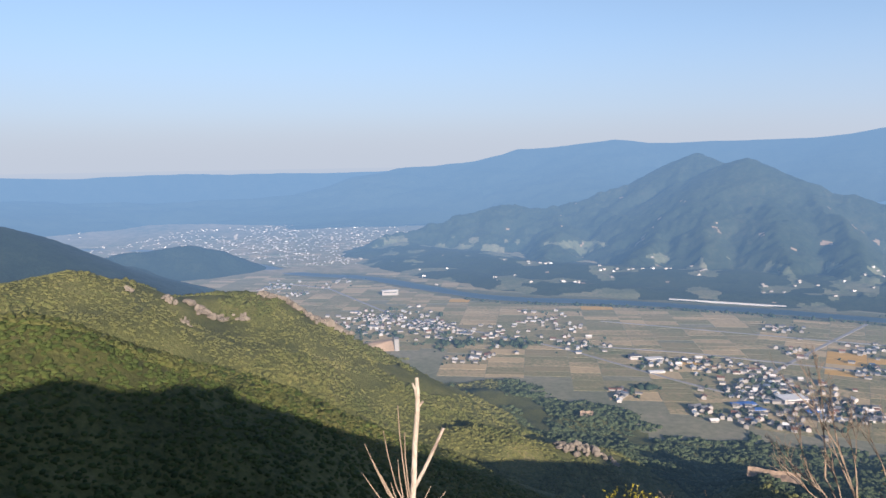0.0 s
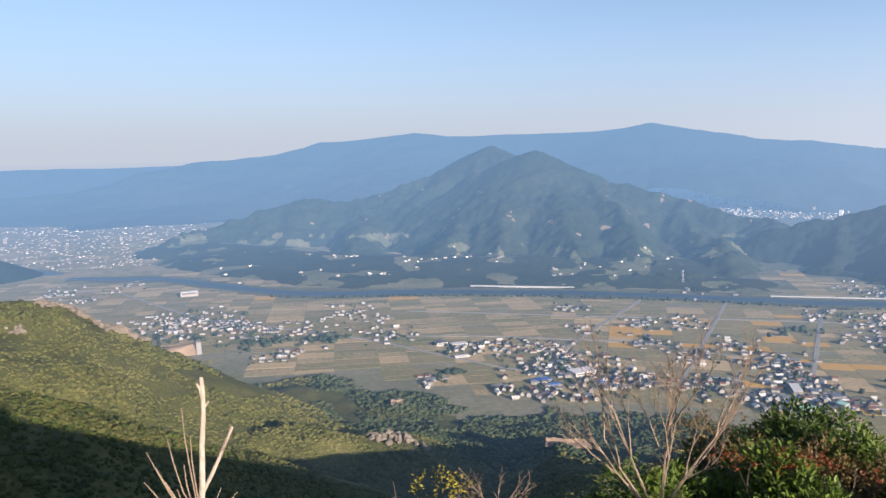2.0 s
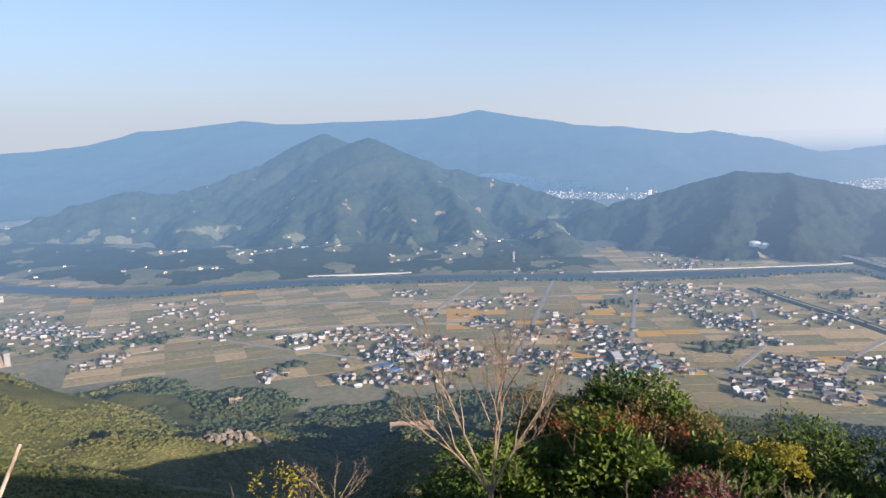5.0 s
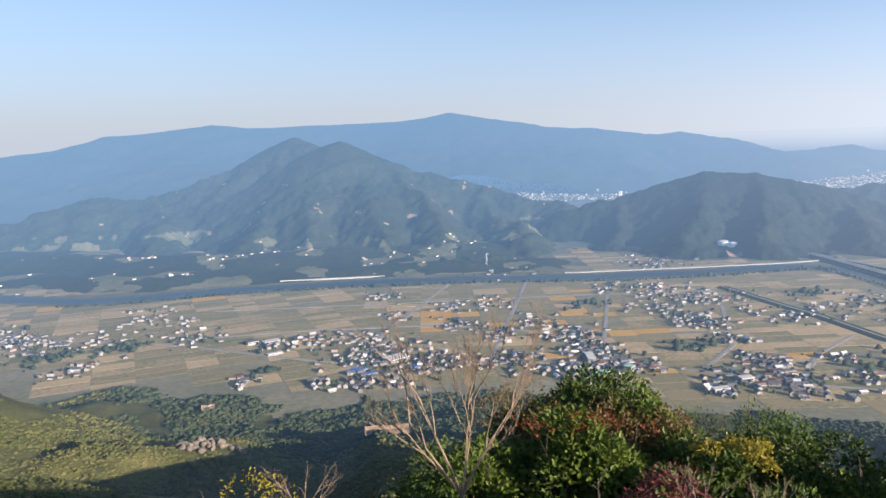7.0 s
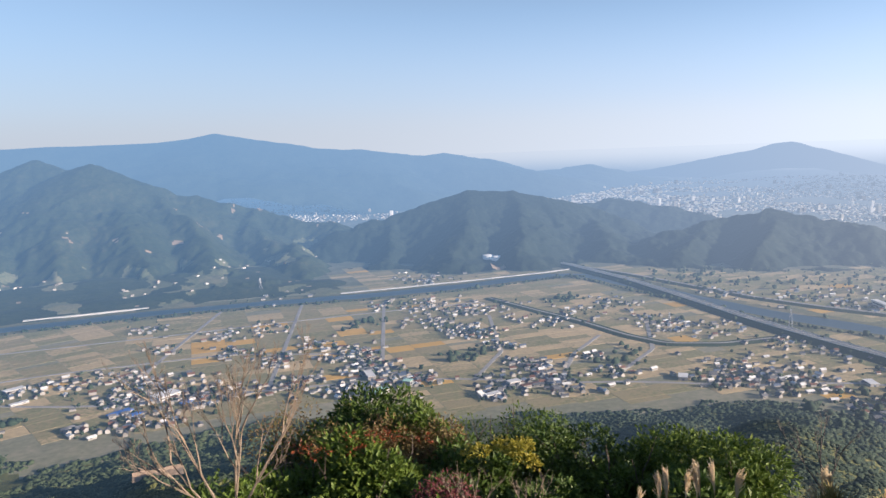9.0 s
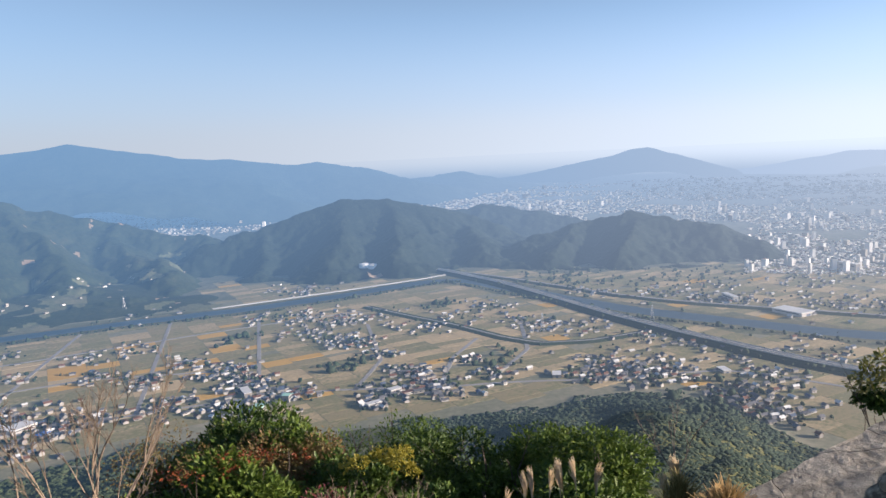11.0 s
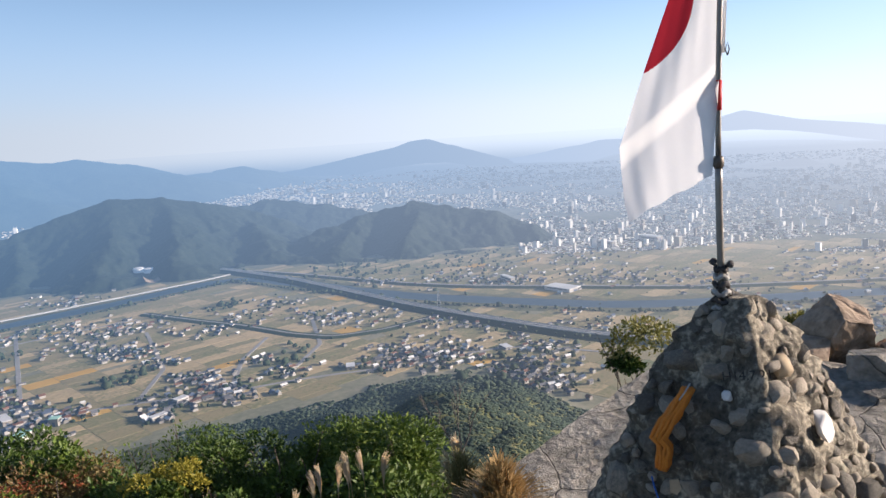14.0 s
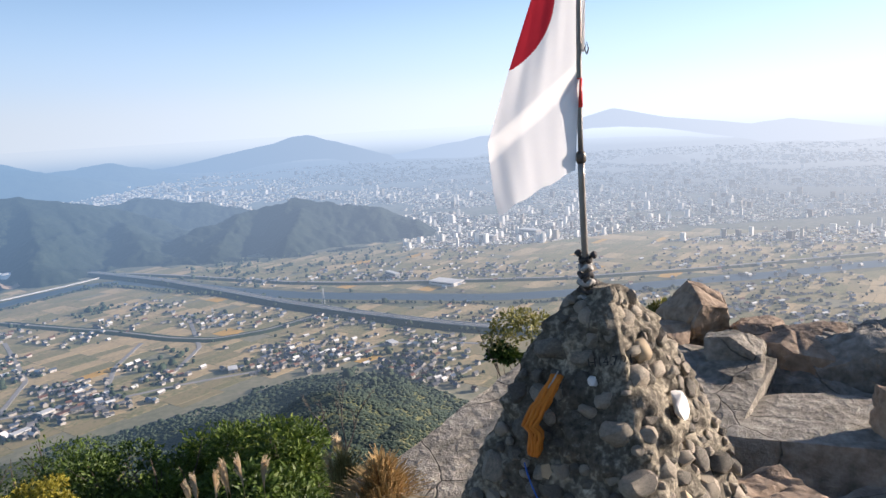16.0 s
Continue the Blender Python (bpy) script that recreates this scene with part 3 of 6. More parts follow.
# ---- the land ----
CREST_SUNNY = ((-60, 600, -6.0), (-45, 680, -7.2), (-31.2, 750, -7.5), (-27.1, 800, -7.1), (-24.3, 830, -7.9), (-20.6, 870, -9.5), (-15, 930, -9.75),
               (-12.6, 960, -11.5), (-10.1, 1000, -13.3), (-7.7, 1050, -15.2), (-5.6, 1130, -17.0))
CREST_NEAR = ((-70, 260, -8.0), (-45, 310, -8.8), (-31.4, 340, -9.8), (-29.4, 350, -10.9), (-26.4, 370, -12.1), (-22.8, 400, -14.4), (-19, 430, -16.1), (-17, 450, -17.8), (-11, 540, -21.5))
CREST_MID = ((-9, 760, -20.6), (-2, 780, -20.8), (4, 800, -20.9), (9, 820, -21.4), (14, 850, -22.2))
CREST_BACK = ((-160, 20, 3.0), (-140, 40, 9.0), (-118, 45, 9.0), (-95, 120, -6.0), (-80, 220, -8.0))
EDGE_AZ = (-180, -60, -20, -8, 0, 5, 10, 20, 30, 45, 58, 65, 73, 78, 83, 95, 120, 180)
EDGE_D = (1800, 2000, 2000, 1700, 1610, 1430, 1310, 1195, 1170, 1130, 1135, 1215, 1250, 1190, 1050, 1000, 1300, 1800)


def land(x, y):
    r = np.hypot(x, y)
    az = np.degrees(np.arctan2(x, y))
    edge = np.interp(az, EDGE_AZ, EDGE_D) + 60 * fbm(x, y, 260, 3, 40)
    fall = np.interp(az, (-40, -20, -8, 0, 8, 15, 24), (2.5, 2.5, 2.9, 3.0, 2.9, 2.3, 1.6))
    own = (EYE - 1.7) * np.clip(1 - (r - 4.0) / edge, 0, 1) ** fall
    own = np.where(r < 4, EYE - 1.7, own)
    rough = np.clip((r - 180) / 420, 0, 1) * np.clip((edge - r) / 250, 0, 1)
    own = own + rough * (40 * fbm(x, y, 240, 4, 3) + 26 * np.abs(fbm(x + 90, y, 110, 3, 9)))
    sunny = ridge(x, y, CREST_SUNNY, 0.62) + 34 * fbm(x, y, 130, 4, 11) * np.clip(np.abs(r - np.interp(az, (-60, -31, -15, -5), (600, 750, 930, 1130))) / 90, 0.12, 1)
    near = ridge(x, y, CREST_NEAR, 0.6) + 14 * fbm(x, y, 90, 4, 21) * np.clip(np.abs(r - np.interp(az, (-70, -31, -17), (260, 340, 450))) / 60, 0.15, 1)
    mid = ridge(x, y, CREST_MID, 0.42) + 22 * fbm(x, y, 110, 4, 25)
    back = ridge(x, y, CREST_BACK, 0.55, 6) + 2 * fbm(x, y, 15, 3, 5)
    z = smooth_max(own, np.where(r > 150, sunny, -1e3), np.where(r > 90, near, -1e3), np.where(r > 500, mid, -1e3), back, k=6)
    z = np.where(r < 9, np.minimum(z, EYE - 1.75), z)
    brink = EYE - 1.75 - 0.62 * np.clip(r - 1.2, 0, 17)
    z = np.where((az > -60) & (az < 78) & (r < 30), np.minimum(z, brink), z)
    z = np.where((az >= 78) & (az < 130) & (r < 30), np.minimum(z, EYE - 1.75 - np.clip((r - 1.3) * 0.9, 0, 0.95)), z)
    return np.maximum(z, 0.0)


def ground():
    az = np.radians(np.concatenate([np.arange(-50, 125, 0.3), np.arange(125, 310.1, 3.7)]))
    d = np.concatenate([[0.005, 0.5, 2, 4, 6, 8], np.geomspace(10, 2600, 230), np.geomspace(2750, 60000, 30)])
    g, dd = np.meshgrid(az, d, indexing="ij")
    x, y = dd * np.sin(g), dd * np.cos(g)
    z = land(x, y)
    v = np.stack([x, y, z], -1).reshape(-1, 3)
    f = grid_faces(len(az), len(d))
    zc, rc = v[f][:, :, 2].mean(1), np.hypot(v[f][:, :, 0], v[f][:, :, 1]).mean(1)
    slots = np.where(rc < 14, 3, np.where(zc > 3, 0, np.where(rc > 2300, np.where(np.degrees(np.arctan2(v[f][:, :, 0].mean(1), v[f][:, :, 1].mean(1))) < 12, 4, 2), 1)))
    return tagged(mesh_object("ground", shrink(v), f, [M["slope"], M["valley"], M["plain_far"], M["granite"], M["plain_upstream"]], slots), "wooded mountain slopes falling to a flat farmed valley", "ground", kind="structure")


ground()

TWIN = [((-5, 3500, -5.4), (-3.2, 3600, -5.2), (4.4, 3700, -3.2), (8.8, 3750, -3.15), (12.1, 3800, -2.0), (15.1, 3850, -1.45), (17.3, 3900, -0.05), (18.7, 3900, 0.55), (19.5, 3850, 0.2), (20.1, 3800, -0.5)),
        ((20.0, 3650, -0.8), (20.9, 3600, -0.2), (22.1, 3550, 0.14), (25.4, 3500, -1.3), (29.3, 3450, -2.65), (32.7, 3400, -3.45), (36.5, 3300, -4.45), (39.0, 3200, -5.1), (42, 3150, -6.4)),
        ((22.1, 3550, 0.0), (23.5, 3100, -3.4), (25, 2500, -8.6)), ((18.7, 3900, 0.3), (16.5, 3300, -3.6), (14.5, 2650, -8.0)),
        ((25.4, 3500, -1.4), (28.6, 2950, -5.0), (30, 2450, -9.4)), ((8.8, 3750, -3.3), (8.5, 3100, -6.2), (7, 2550, -9.0)), ((32.7, 3400, -3.6), (35.5, 2700, -7.4), (36, 2350, -10)),
        ((20.3, 3550, -1.2), (19.6, 3000, -4.6), (19.4, 2500, -8.8)), ((-3.2, 3600, -5.3), (-1.5, 3100, -7.0)),
        ((-3.6, 3050, -7.3), (1.5, 2650, -8.5), (6, 2450, -9.2), (13, 2340, -9.6), (20, 2340, -9.6), (28, 2340, -9.6), (36.5, 2340, -9.65)), ((-3, 3400, -6.3), (4, 2900, -7.5), (11, 2650, -8.1), (20, 2600, -8.2), (30, 2600, -8.2))]


def twin_height(x, y):
    u, w = x + 75 * fbm(x, y, 330, 3, 63), y + 75 * fbm(x, y, 330, 3, 64)  # spurs wander
    h = [ridge(x if k < 2 else u, y if k < 2 else w, line, 0.5 if k < 2 else (0.2 if k > 8 else 0.62), 18) for k, line in enumerate(TWIN)]
    z = smooth_max(*h, k=14)
    z = z + 40 * fbm(x, y, 420, 5, 61, 0.55) * np.clip((360 - z) / 200, 0.1, 1) + 12 * np.abs(fbm(x, y, 60, 2, 66)) - 14 - 40 * np.abs(fbm(x, y, 150, 4, 67, 0.6)) * np.clip((400 - z) / 150, 0.15, 1)
    apron = np.maximum(*[ridge(x, y, line, 0.12, 18) for line in TWIN[9:]])
    return np.maximum(z, apron - 3 + 16 * np.abs(fbm(x, y, 190, 4, 69)))


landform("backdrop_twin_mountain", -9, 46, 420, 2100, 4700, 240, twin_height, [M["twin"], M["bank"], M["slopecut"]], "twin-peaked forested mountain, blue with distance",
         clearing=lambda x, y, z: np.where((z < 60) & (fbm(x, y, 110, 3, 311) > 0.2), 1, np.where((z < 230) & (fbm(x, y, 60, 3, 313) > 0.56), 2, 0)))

LOW = [((37.5, 2950, -6.6), (39.2, 3000, -5.6), (43.5, 3050, -4.65), (49.2, 3100, -3.12), (52.6, 3100, -3.25), (54.8, 3100, -3.75), (57.8, 3150, -4.4), (61, 3100, -5.4)),
       ((56, 3450, -4.6), (57.8, 3500, -4.35), (59.9, 3550, -3.95), (64, 3500, -4.6), (66.3, 3450, -5.1), (69, 3400, -5.7)),
       ((64, 2800, -6.6), (66.3, 2850, -5.9), (68.6, 2900, -5.45), (71.2, 2900, -4.92), (74.8, 2880, -5.65), (77, 2850, -5.9), (80.0, 2780, -7.1)),
       ((49.2, 3100, -3.3), (47.5, 2500, -8.2)), ((52.6, 3100, -3.3), (53.5, 2560, -7.6)), ((43.5, 3050, -4.8), (42.5, 2600, -8.4)), ((57.8, 3150, -4.5), (59.5, 2680, -7.6)),
       ((71.2, 2900, -5.0), (70, 2560, -8)), ((66.3, 2850, -6), (64.6, 2560, -8.2)),
       ((40, 2640, -8.5), (45, 2530, -8.9), (50, 2510, -9.0), (56, 2580, -8.8), (60, 2640, -8.6), (66, 2500, -9.1), (72, 2500, -9.1), (78, 2600, -8.9))]


def low_height(x, y):
    u, w = x + 60 * fbm(x, y, 260, 3, 73), y + 60 * fbm(x, y, 260, 3, 74)
    z = smooth_max(*[ridge(x if k < 3 else u, y if k < 3 else w, line, 0.5 if k < 3 else (0.25 if k > 8 else 0.62), 14) for k, line in enumerate(LOW)], k=18)
    return z + 26 * fbm(x, y, 300, 5, 71, 0.55) * np.clip((200 - z) / 120, 0.15, 1) + 10 * np.abs(fbm(x, y, 50, 2, 76)) - 10 - 34 * np.abs(fbm(x, y, 130, 4, 77, 0.6)) * np.clip((210 - z) / 90, 0.15, 1) + 5


landform("backdrop_low_hill", 36, 84, 420, 2350, 4000, 190, low_height, M["hill"], "long low hill covered in dark forest beside the river")

LEFT = [((-60, 1900, -2.5), (-40, 2000, -3.0), (-31, 2100, -3.6), (-29, 2200, -4.3), (-26, 2350, -5.7), (-23, 2500, -7.0)),
        ((-25, 2900, -6.4), (-23.1, 2950, -6.05), (-19.2, 3000, -5.65), (-16.9, 3000, -6.2), (-15.3, 2950, -7.9)), ((-23, 2500, -7), (-17, 2400, -9.2), (-14, 2350, -9.9))]


def left_height(x, y):
    z = smooth_max(*[ridge(x, y, line, 0.5, 14) for line in LEFT], k=16)
    return z + 20 * fbm(x, y, 240, 4, 81) * np.clip((200 - z) / 100, 0.15, 1) + 8 * np.abs(fbm(x, y, 45, 2, 86)) - 8


landform("backdrop_spur_hill", -55, -11, 240, 1500, 3600, 150, left_height, M["hill"], "forested spur with a small rounded hill at its end")


def crest(line, slope, noise_size, amp, seed):
    def height(x, y):
        z = ridge(x, y, line, slope, 30)
        top = EYE + 7000 * math.tan(radians(1.8))
        return z + amp * fbm(x, y, noise_size, 5, seed, 0.55) * np.clip((top - z) / 400, 0.08, 1)
    return height


RANGE_A = ((-8, 6600, -2.0), (-3.6, 6700, -0.72), (-1.9, 6800, -0.2), (2.4, 6900, 0.05), (5.9, 7000, 0.76), (7.6, 7000, 0.78), (12.8, 7000, 1.4), (15.4, 7000, 1.13), (22.3, 7000, 1.2), (26.3, 7000, 1.26))
RANGE_B = ((26.3, 7000, 1.26), (28.6, 7000, 1.45), (30.5, 7000, 1.78), (33.7, 7000, 1.2), (37.5, 7000, 0.42), (44.9, 7200, -0.5), (47.4, 7200, -0.18), (50.2, 7300, -0.86), (54, 7600, -1.68), (58.7, 7800, -1.6), (61.5, 7900, -2.15))
h_a, h_b = crest(RANGE_A, 0.24, 900, 110, 91), crest(RANGE_B, 0.26, 900, 110, 91)
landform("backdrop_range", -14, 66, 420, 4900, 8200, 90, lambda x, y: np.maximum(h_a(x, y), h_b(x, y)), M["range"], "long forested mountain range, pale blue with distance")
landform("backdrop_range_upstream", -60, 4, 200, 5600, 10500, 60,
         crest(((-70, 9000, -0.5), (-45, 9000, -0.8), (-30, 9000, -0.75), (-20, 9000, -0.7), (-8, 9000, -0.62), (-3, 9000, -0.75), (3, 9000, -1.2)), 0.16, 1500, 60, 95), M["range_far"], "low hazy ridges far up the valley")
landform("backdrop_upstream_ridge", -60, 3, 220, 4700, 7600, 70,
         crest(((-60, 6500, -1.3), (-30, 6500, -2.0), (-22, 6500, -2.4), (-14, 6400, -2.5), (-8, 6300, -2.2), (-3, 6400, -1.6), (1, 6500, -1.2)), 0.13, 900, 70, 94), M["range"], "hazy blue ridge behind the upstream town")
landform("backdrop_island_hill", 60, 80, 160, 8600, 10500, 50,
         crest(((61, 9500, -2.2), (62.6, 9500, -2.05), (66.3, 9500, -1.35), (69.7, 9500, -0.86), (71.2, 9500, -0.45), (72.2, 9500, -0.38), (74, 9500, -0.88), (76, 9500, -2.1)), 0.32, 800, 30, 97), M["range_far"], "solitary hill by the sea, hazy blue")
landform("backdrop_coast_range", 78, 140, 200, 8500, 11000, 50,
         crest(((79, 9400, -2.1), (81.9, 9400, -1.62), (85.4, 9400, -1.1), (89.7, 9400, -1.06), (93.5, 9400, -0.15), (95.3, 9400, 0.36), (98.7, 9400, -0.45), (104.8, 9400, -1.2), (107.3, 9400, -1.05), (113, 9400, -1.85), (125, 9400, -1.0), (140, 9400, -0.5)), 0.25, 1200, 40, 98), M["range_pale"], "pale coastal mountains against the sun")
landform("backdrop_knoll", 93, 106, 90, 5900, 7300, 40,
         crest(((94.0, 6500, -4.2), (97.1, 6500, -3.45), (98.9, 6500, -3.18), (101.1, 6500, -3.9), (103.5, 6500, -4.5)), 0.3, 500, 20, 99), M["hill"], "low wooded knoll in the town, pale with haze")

# ---- valley: river, roads, fields ----
rng = np.random.default_rng(7)


def spline(points, n):
    """A smooth line through plan points (azimuth, distance)."""
    p = np.array([at(a, d)[:2] for a, d in points])
    t = np.concatenate([[0], np.cumsum(np.hypot(*np.diff(p, axis=0).T))])
    s = np.linspace(0, t[-1], n)
    q = np.stack([np.interp(s, t, p[:, k]) for k in (0, 1)], -1)
    for _ in range(max(2, n // 14)):
        q[1:-1] = 0.25 * q[:-2] + 0.5 * q[1:-1] + 0.25 * q[2:]
    return q


def strip(name, points, profile, slots, mats, label, category, n=120, wobble=0.0, kind="structure"):
    """A cross-section of (offset, height) drawn along a line over the plain."""
    q = spline(points, n)
    side = np.gradient(q, axis=0)
    side = np.stack([side[:, 1], -side[:, 0]], -1) / np.hypot(side[:, 0], side[:, 1])[:, None]
    v = []
    for k, (off, h) in enumerate(profile):
        o = off * (1 + wobble * fbm(q[:, 0], q[:, 1], 120, 3, 200 + k))
        v.append(np.c_[q + side * o[:, None], np.full(n, h)])
    v = np.stack(v, 1)
    return tagged(mesh_object(name, shrink(v.reshape(-1, 3)), grid_faces(n, len(profile)), mats, np.tile(slots, n - 1), False), label, category, kind=kind)


RIVER = ((-30, 4300), (-22, 3900), (-17.5, 3550), (-15.7, 3300), (-13.2, 2960), (-10.2, 2740), (-6.4, 2690), (-3.8, 2540), (-1, 2370), (2.5, 2240), (5, 2180), (13, 2165), (23, 2130), (31.6, 2118),
         (43, 2128), (50, 2230), (55, 2360), (57.6, 2390), (61, 2230), (64.6, 2070), (69.8, 1890), (74.2, 1808), (80.6, 1741), (87.3, 1690), (92.1, 1725), (99.8, 1829), (107.6, 1966), (113.3, 2139), (122, 2400))
strip("water", RIVER, ((-34, 0.5), (34, 0.5)), [0], [M["water"]], "slow river, dark blue between low banks", "river", 260, 0.35)
strip("river_bank", RIVER, ((-95, 0.02), (-62, 0.3), (-40, 0.42), (40, 0.42), (62, 0.3), (95, 0.02)), [0, 1, 1, 1, 0], [M["bank"], M["sandbar"]], "grassy river banks with pale gravel bars", "river bank", 260, 0.3)
DARK_BANK = [M["hedge"], M["road"]]
EXPRESS = ((54.5, 2640), (56.4, 2558), (61.1, 2255), (65.4, 1990), (69.8, 1776), (74.2, 1634), (78.4, 1536), (82.6, 1459), (87.7, 1405), (95, 1380), (105, 1400), (125, 1500))
strip("road", EXPRESS, ((-34, 0.1), (-13, 8), (-11.6, 8), (-11.4, 9.8), (-10.8, 9.8), (-10.6, 8.6), (-0.6, 8.6), (-0.5, 9.5), (0.5, 9.5), (0.6, 8.6), (10.6, 8.6), (10.8, 9.8), (11.4, 9.8), (11.6, 8), (13, 8), (34, 0.1)), [0, 0, 2, 2, 2, 1, 2, 2, 2, 1, 2, 2, 2, 0, 0], DARK_BANK + [M["concrete"]], "expressway on a wooded embankment", "road")
strip("road", ((54, 2600), (58.5, 2480), (62, 2330), (66, 2170), (70, 2040), (75, 1950), (82, 1900), (92, 1880), (102, 1990), (113, 2260)), ((-20, 0.1), (-6, 5), (6, 5), (20, 0.1)), [0, 1, 0], DARK_BANK, "riverside road on a grassy levee", "road")
strip("canal_bank", ((50.5, 2010), (54.4, 1833), (57, 1745), (61, 1600), (64, 1540), (68, 1560), (72, 1640)), ((-20, 0.1), (-9, 3), (-3, 3), (3, 2.8), (9, 3), (20, 0.1)), [0, 0, 1, 0, 0], DARK_BANK, "lane along a dark hedged canal bank", "road")
strip("road", ((39, 2180), (42.9, 2212), (49.4, 2299), (54.7, 2407), (57, 2480)), ((-7, 0.1), (-4, 2.4), (4, 2.4), (7, 0.1)), [0, 1, 0], [M["concrete"], M["concrete"]], "pale concrete river wall with a road", "road")
strip("road", ((17, 2230), (21, 2212), (25, 2205)), ((-5, 0.1), (-4.5, 4), (4.5, 4), (5, 0.1)), [0, 1, 0], [M["concrete"], M["concrete"]], "long white works shed line along the river", "road", 30)
LANES = (((42.3, 2010), (42.1, 1607), (41.8, 1287), (40.5, 1190)), ((21.9, 1290), (24.7, 1548), (26.6, 1700), (30, 2050)), ((49.1, 1281), (51.4, 1470), (50.5, 1800)), ((-2, 1896), (8.7, 1622), (19.3, 1376), (25.5, 1315), (34.5, 1312), (47.5, 1303), (55.3, 1261), (61.2, 1285), (70, 1300), (78, 1390), (86, 1330)),
         ((0, 1750), (-5, 2050), (-9, 2450), (-13.5, 2650)), ((60, 1300), (63, 1500), (62.5, 1750)), ((55.7, 1230), (57, 1450), (59, 1600)), ((10, 1640), (18, 1620), (30, 1590), (40, 1500)), ((33, 1310), (34.5, 1600), (36, 2050)), ((12, 1900), (25, 1830), (40, 1880), (50, 1960)))
for lane in LANES:
    strip("road", lane, ((-4.5, 0.1), (-4.2, 0.75), (4.2, 0.75), (4.5, 0.1)), [0, 0, 0], [M["road"]], "narrow grey valley road between the fields", "road", 90)


def boxes(centres, sizes, turns, low=0.0):
    """Vertices and faces of many upright boxes without floors."""
    c = np.array([(-1, -1, 0), (1, -1, 0), (1, 1, 0), (-1, 1, 0), (-1, -1, 1), (1, -1, 1), (1, 1, 1), (-1, 1, 1)], float)
    f = np.array([(0, 1, 5, 4), (1, 2, 6, 5), (2, 3, 7, 6), (3, 0, 4, 7), (4, 5, 6, 7)])
    s = np.asarray(sizes)[:, None, :] * np.array((0.5, 0.5, 1.0)) * c[None]
    ca, sa = np.cos(turns)[:, None], np.sin(turns)[:, None]
    v = np.stack([s[:, :, 0] * ca - s[:, :, 1] * sa, s[:, :, 0] * sa + s[:, :, 1] * ca, s[:, :, 2] + low], -1) + np.asarray(centres)[:, None, :]
    faces = (f[None] + 8 * np.arange(len(v))[:, None, None]).reshape(-1, 4)
    return v.reshape(-1, 3), faces


def polar(x, y):
    return np.degrees(np.arctan2(x, y)), np.hypot(x, y)


def paddies():
    """Field parcels in three differently turned blocks."""
    plain, gold = [[], [], []], [[], [], []]
    for turn, lo, hi in ((-0.12, -27, 24), (-0.5, 24, 118)):
        u = -3200
        while u < 3200:
            w = rng.uniform(46, 95)
            v = -3200
            while v < 4300:
                l = rng.uniform(18, 50)
                cx, cy = u + w / 2, v + l / 2
                x, y = cx * math.cos(turn) - cy * math.sin(turn), cx * math.sin(turn) + cy * math.cos(turn)
                a, d = polar(x, y)
                if lo <= a < hi and 1000 < d < (4300 if a < 0 else 2650) and rng.random() < 0.96 and abs(d - np.interp(a, [p[0] for p in RIVER], [p[1] for p in RIVER])) > 75:
                    ends = np.array([(cx + sx * w / 2, cy + sy * l / 2) for sx in (-1, 1) for sy in (-1, 1)])
                    ex = ends[:, 0] * math.cos(turn) - ends[:, 1] * math.sin(turn)
                    ey = ends[:, 0] * math.sin(turn) + ends[:, 1] * math.cos(turn)
                    if land(ex, ey).max() < 0.3 and low_height(ex, ey).max() < 0 and twin_height(ex, ey).max() < 0 and left_height(ex, ey).max() < 0:
                        ripe = 27 < a < 48 and 1280 < d < 1950 and rng.random() < 0.13 or rng.random() < 0.012
                        out = gold if ripe else plain
                        out[0].append((x, y, 0.0)), out[1].append((w - 0.9, l - 0.9, rng.uniform(0.2, 0.42))), out[2].append(turn)
            # the step to the next parcel
                v += l
            u += w
    for out, mat, name, label in ((plain, M["field"], "field_parcels", "harvested rice fields, tan, olive and brown parcels"), (gold, M["gold"], "ripe_field_parcels", "ripe golden rice fields")):
        v, f = boxes(out[0], out[1], np.array(out[2]))
        tagged(mesh_object(name, shrink(v), f, mat, smooth=False), label, "field", kind="stuff")


paddies()

# ---- houses ----
HOMES_A = ((-6.6, 1872, 70, 45), (-3.9, 1963, 59, 32), (-1.9, 1805, 41, 20), (0.3, 1739, 39, 12), (-12.9, 2509, 47, 15), (-11.4, 2358, 26, 8), (-8.2, 2570, 58, 8), (1.8, 1508, 28, 12), (8.0, 1883, 71, 25),
           (10.3, 1647, 43, 15), (3.1, 1721, 52, 15), (-1.0, 1842, 41, 25), (15.5, 1511, 28, 10), (19.4, 1518, 34, 15), (22.9, 1513, 28, 15), (25.1, 1436, 27, 15), (22.0, 1358, 20, 12))
HOMES_B = ((25.1, 1334, 60, 44), (28.2, 1321, 34, 22), (30.5, 1315, 30, 15), (14.1, 1298, 16, 8), (19.7, 1240, 18, 8), (23.6, 1215, 30, 12), (24.9, 1922, 36, 10), (29.7, 1759, 26, 10), (32.8, 1776, 40, 14), (25.7, 1695, 25, 6),
           (30.6, 1591, 24, 10), (33.7, 1512, 34, 18), (36.8, 1603, 30, 14), (37.7, 1466, 16, 8), (40.3, 1510, 28, 20), (41.1, 1409, 26, 25), (42.0, 1320, 40, 38), (39.4, 1251, 28, 20), (35.9, 1314, 32, 20))
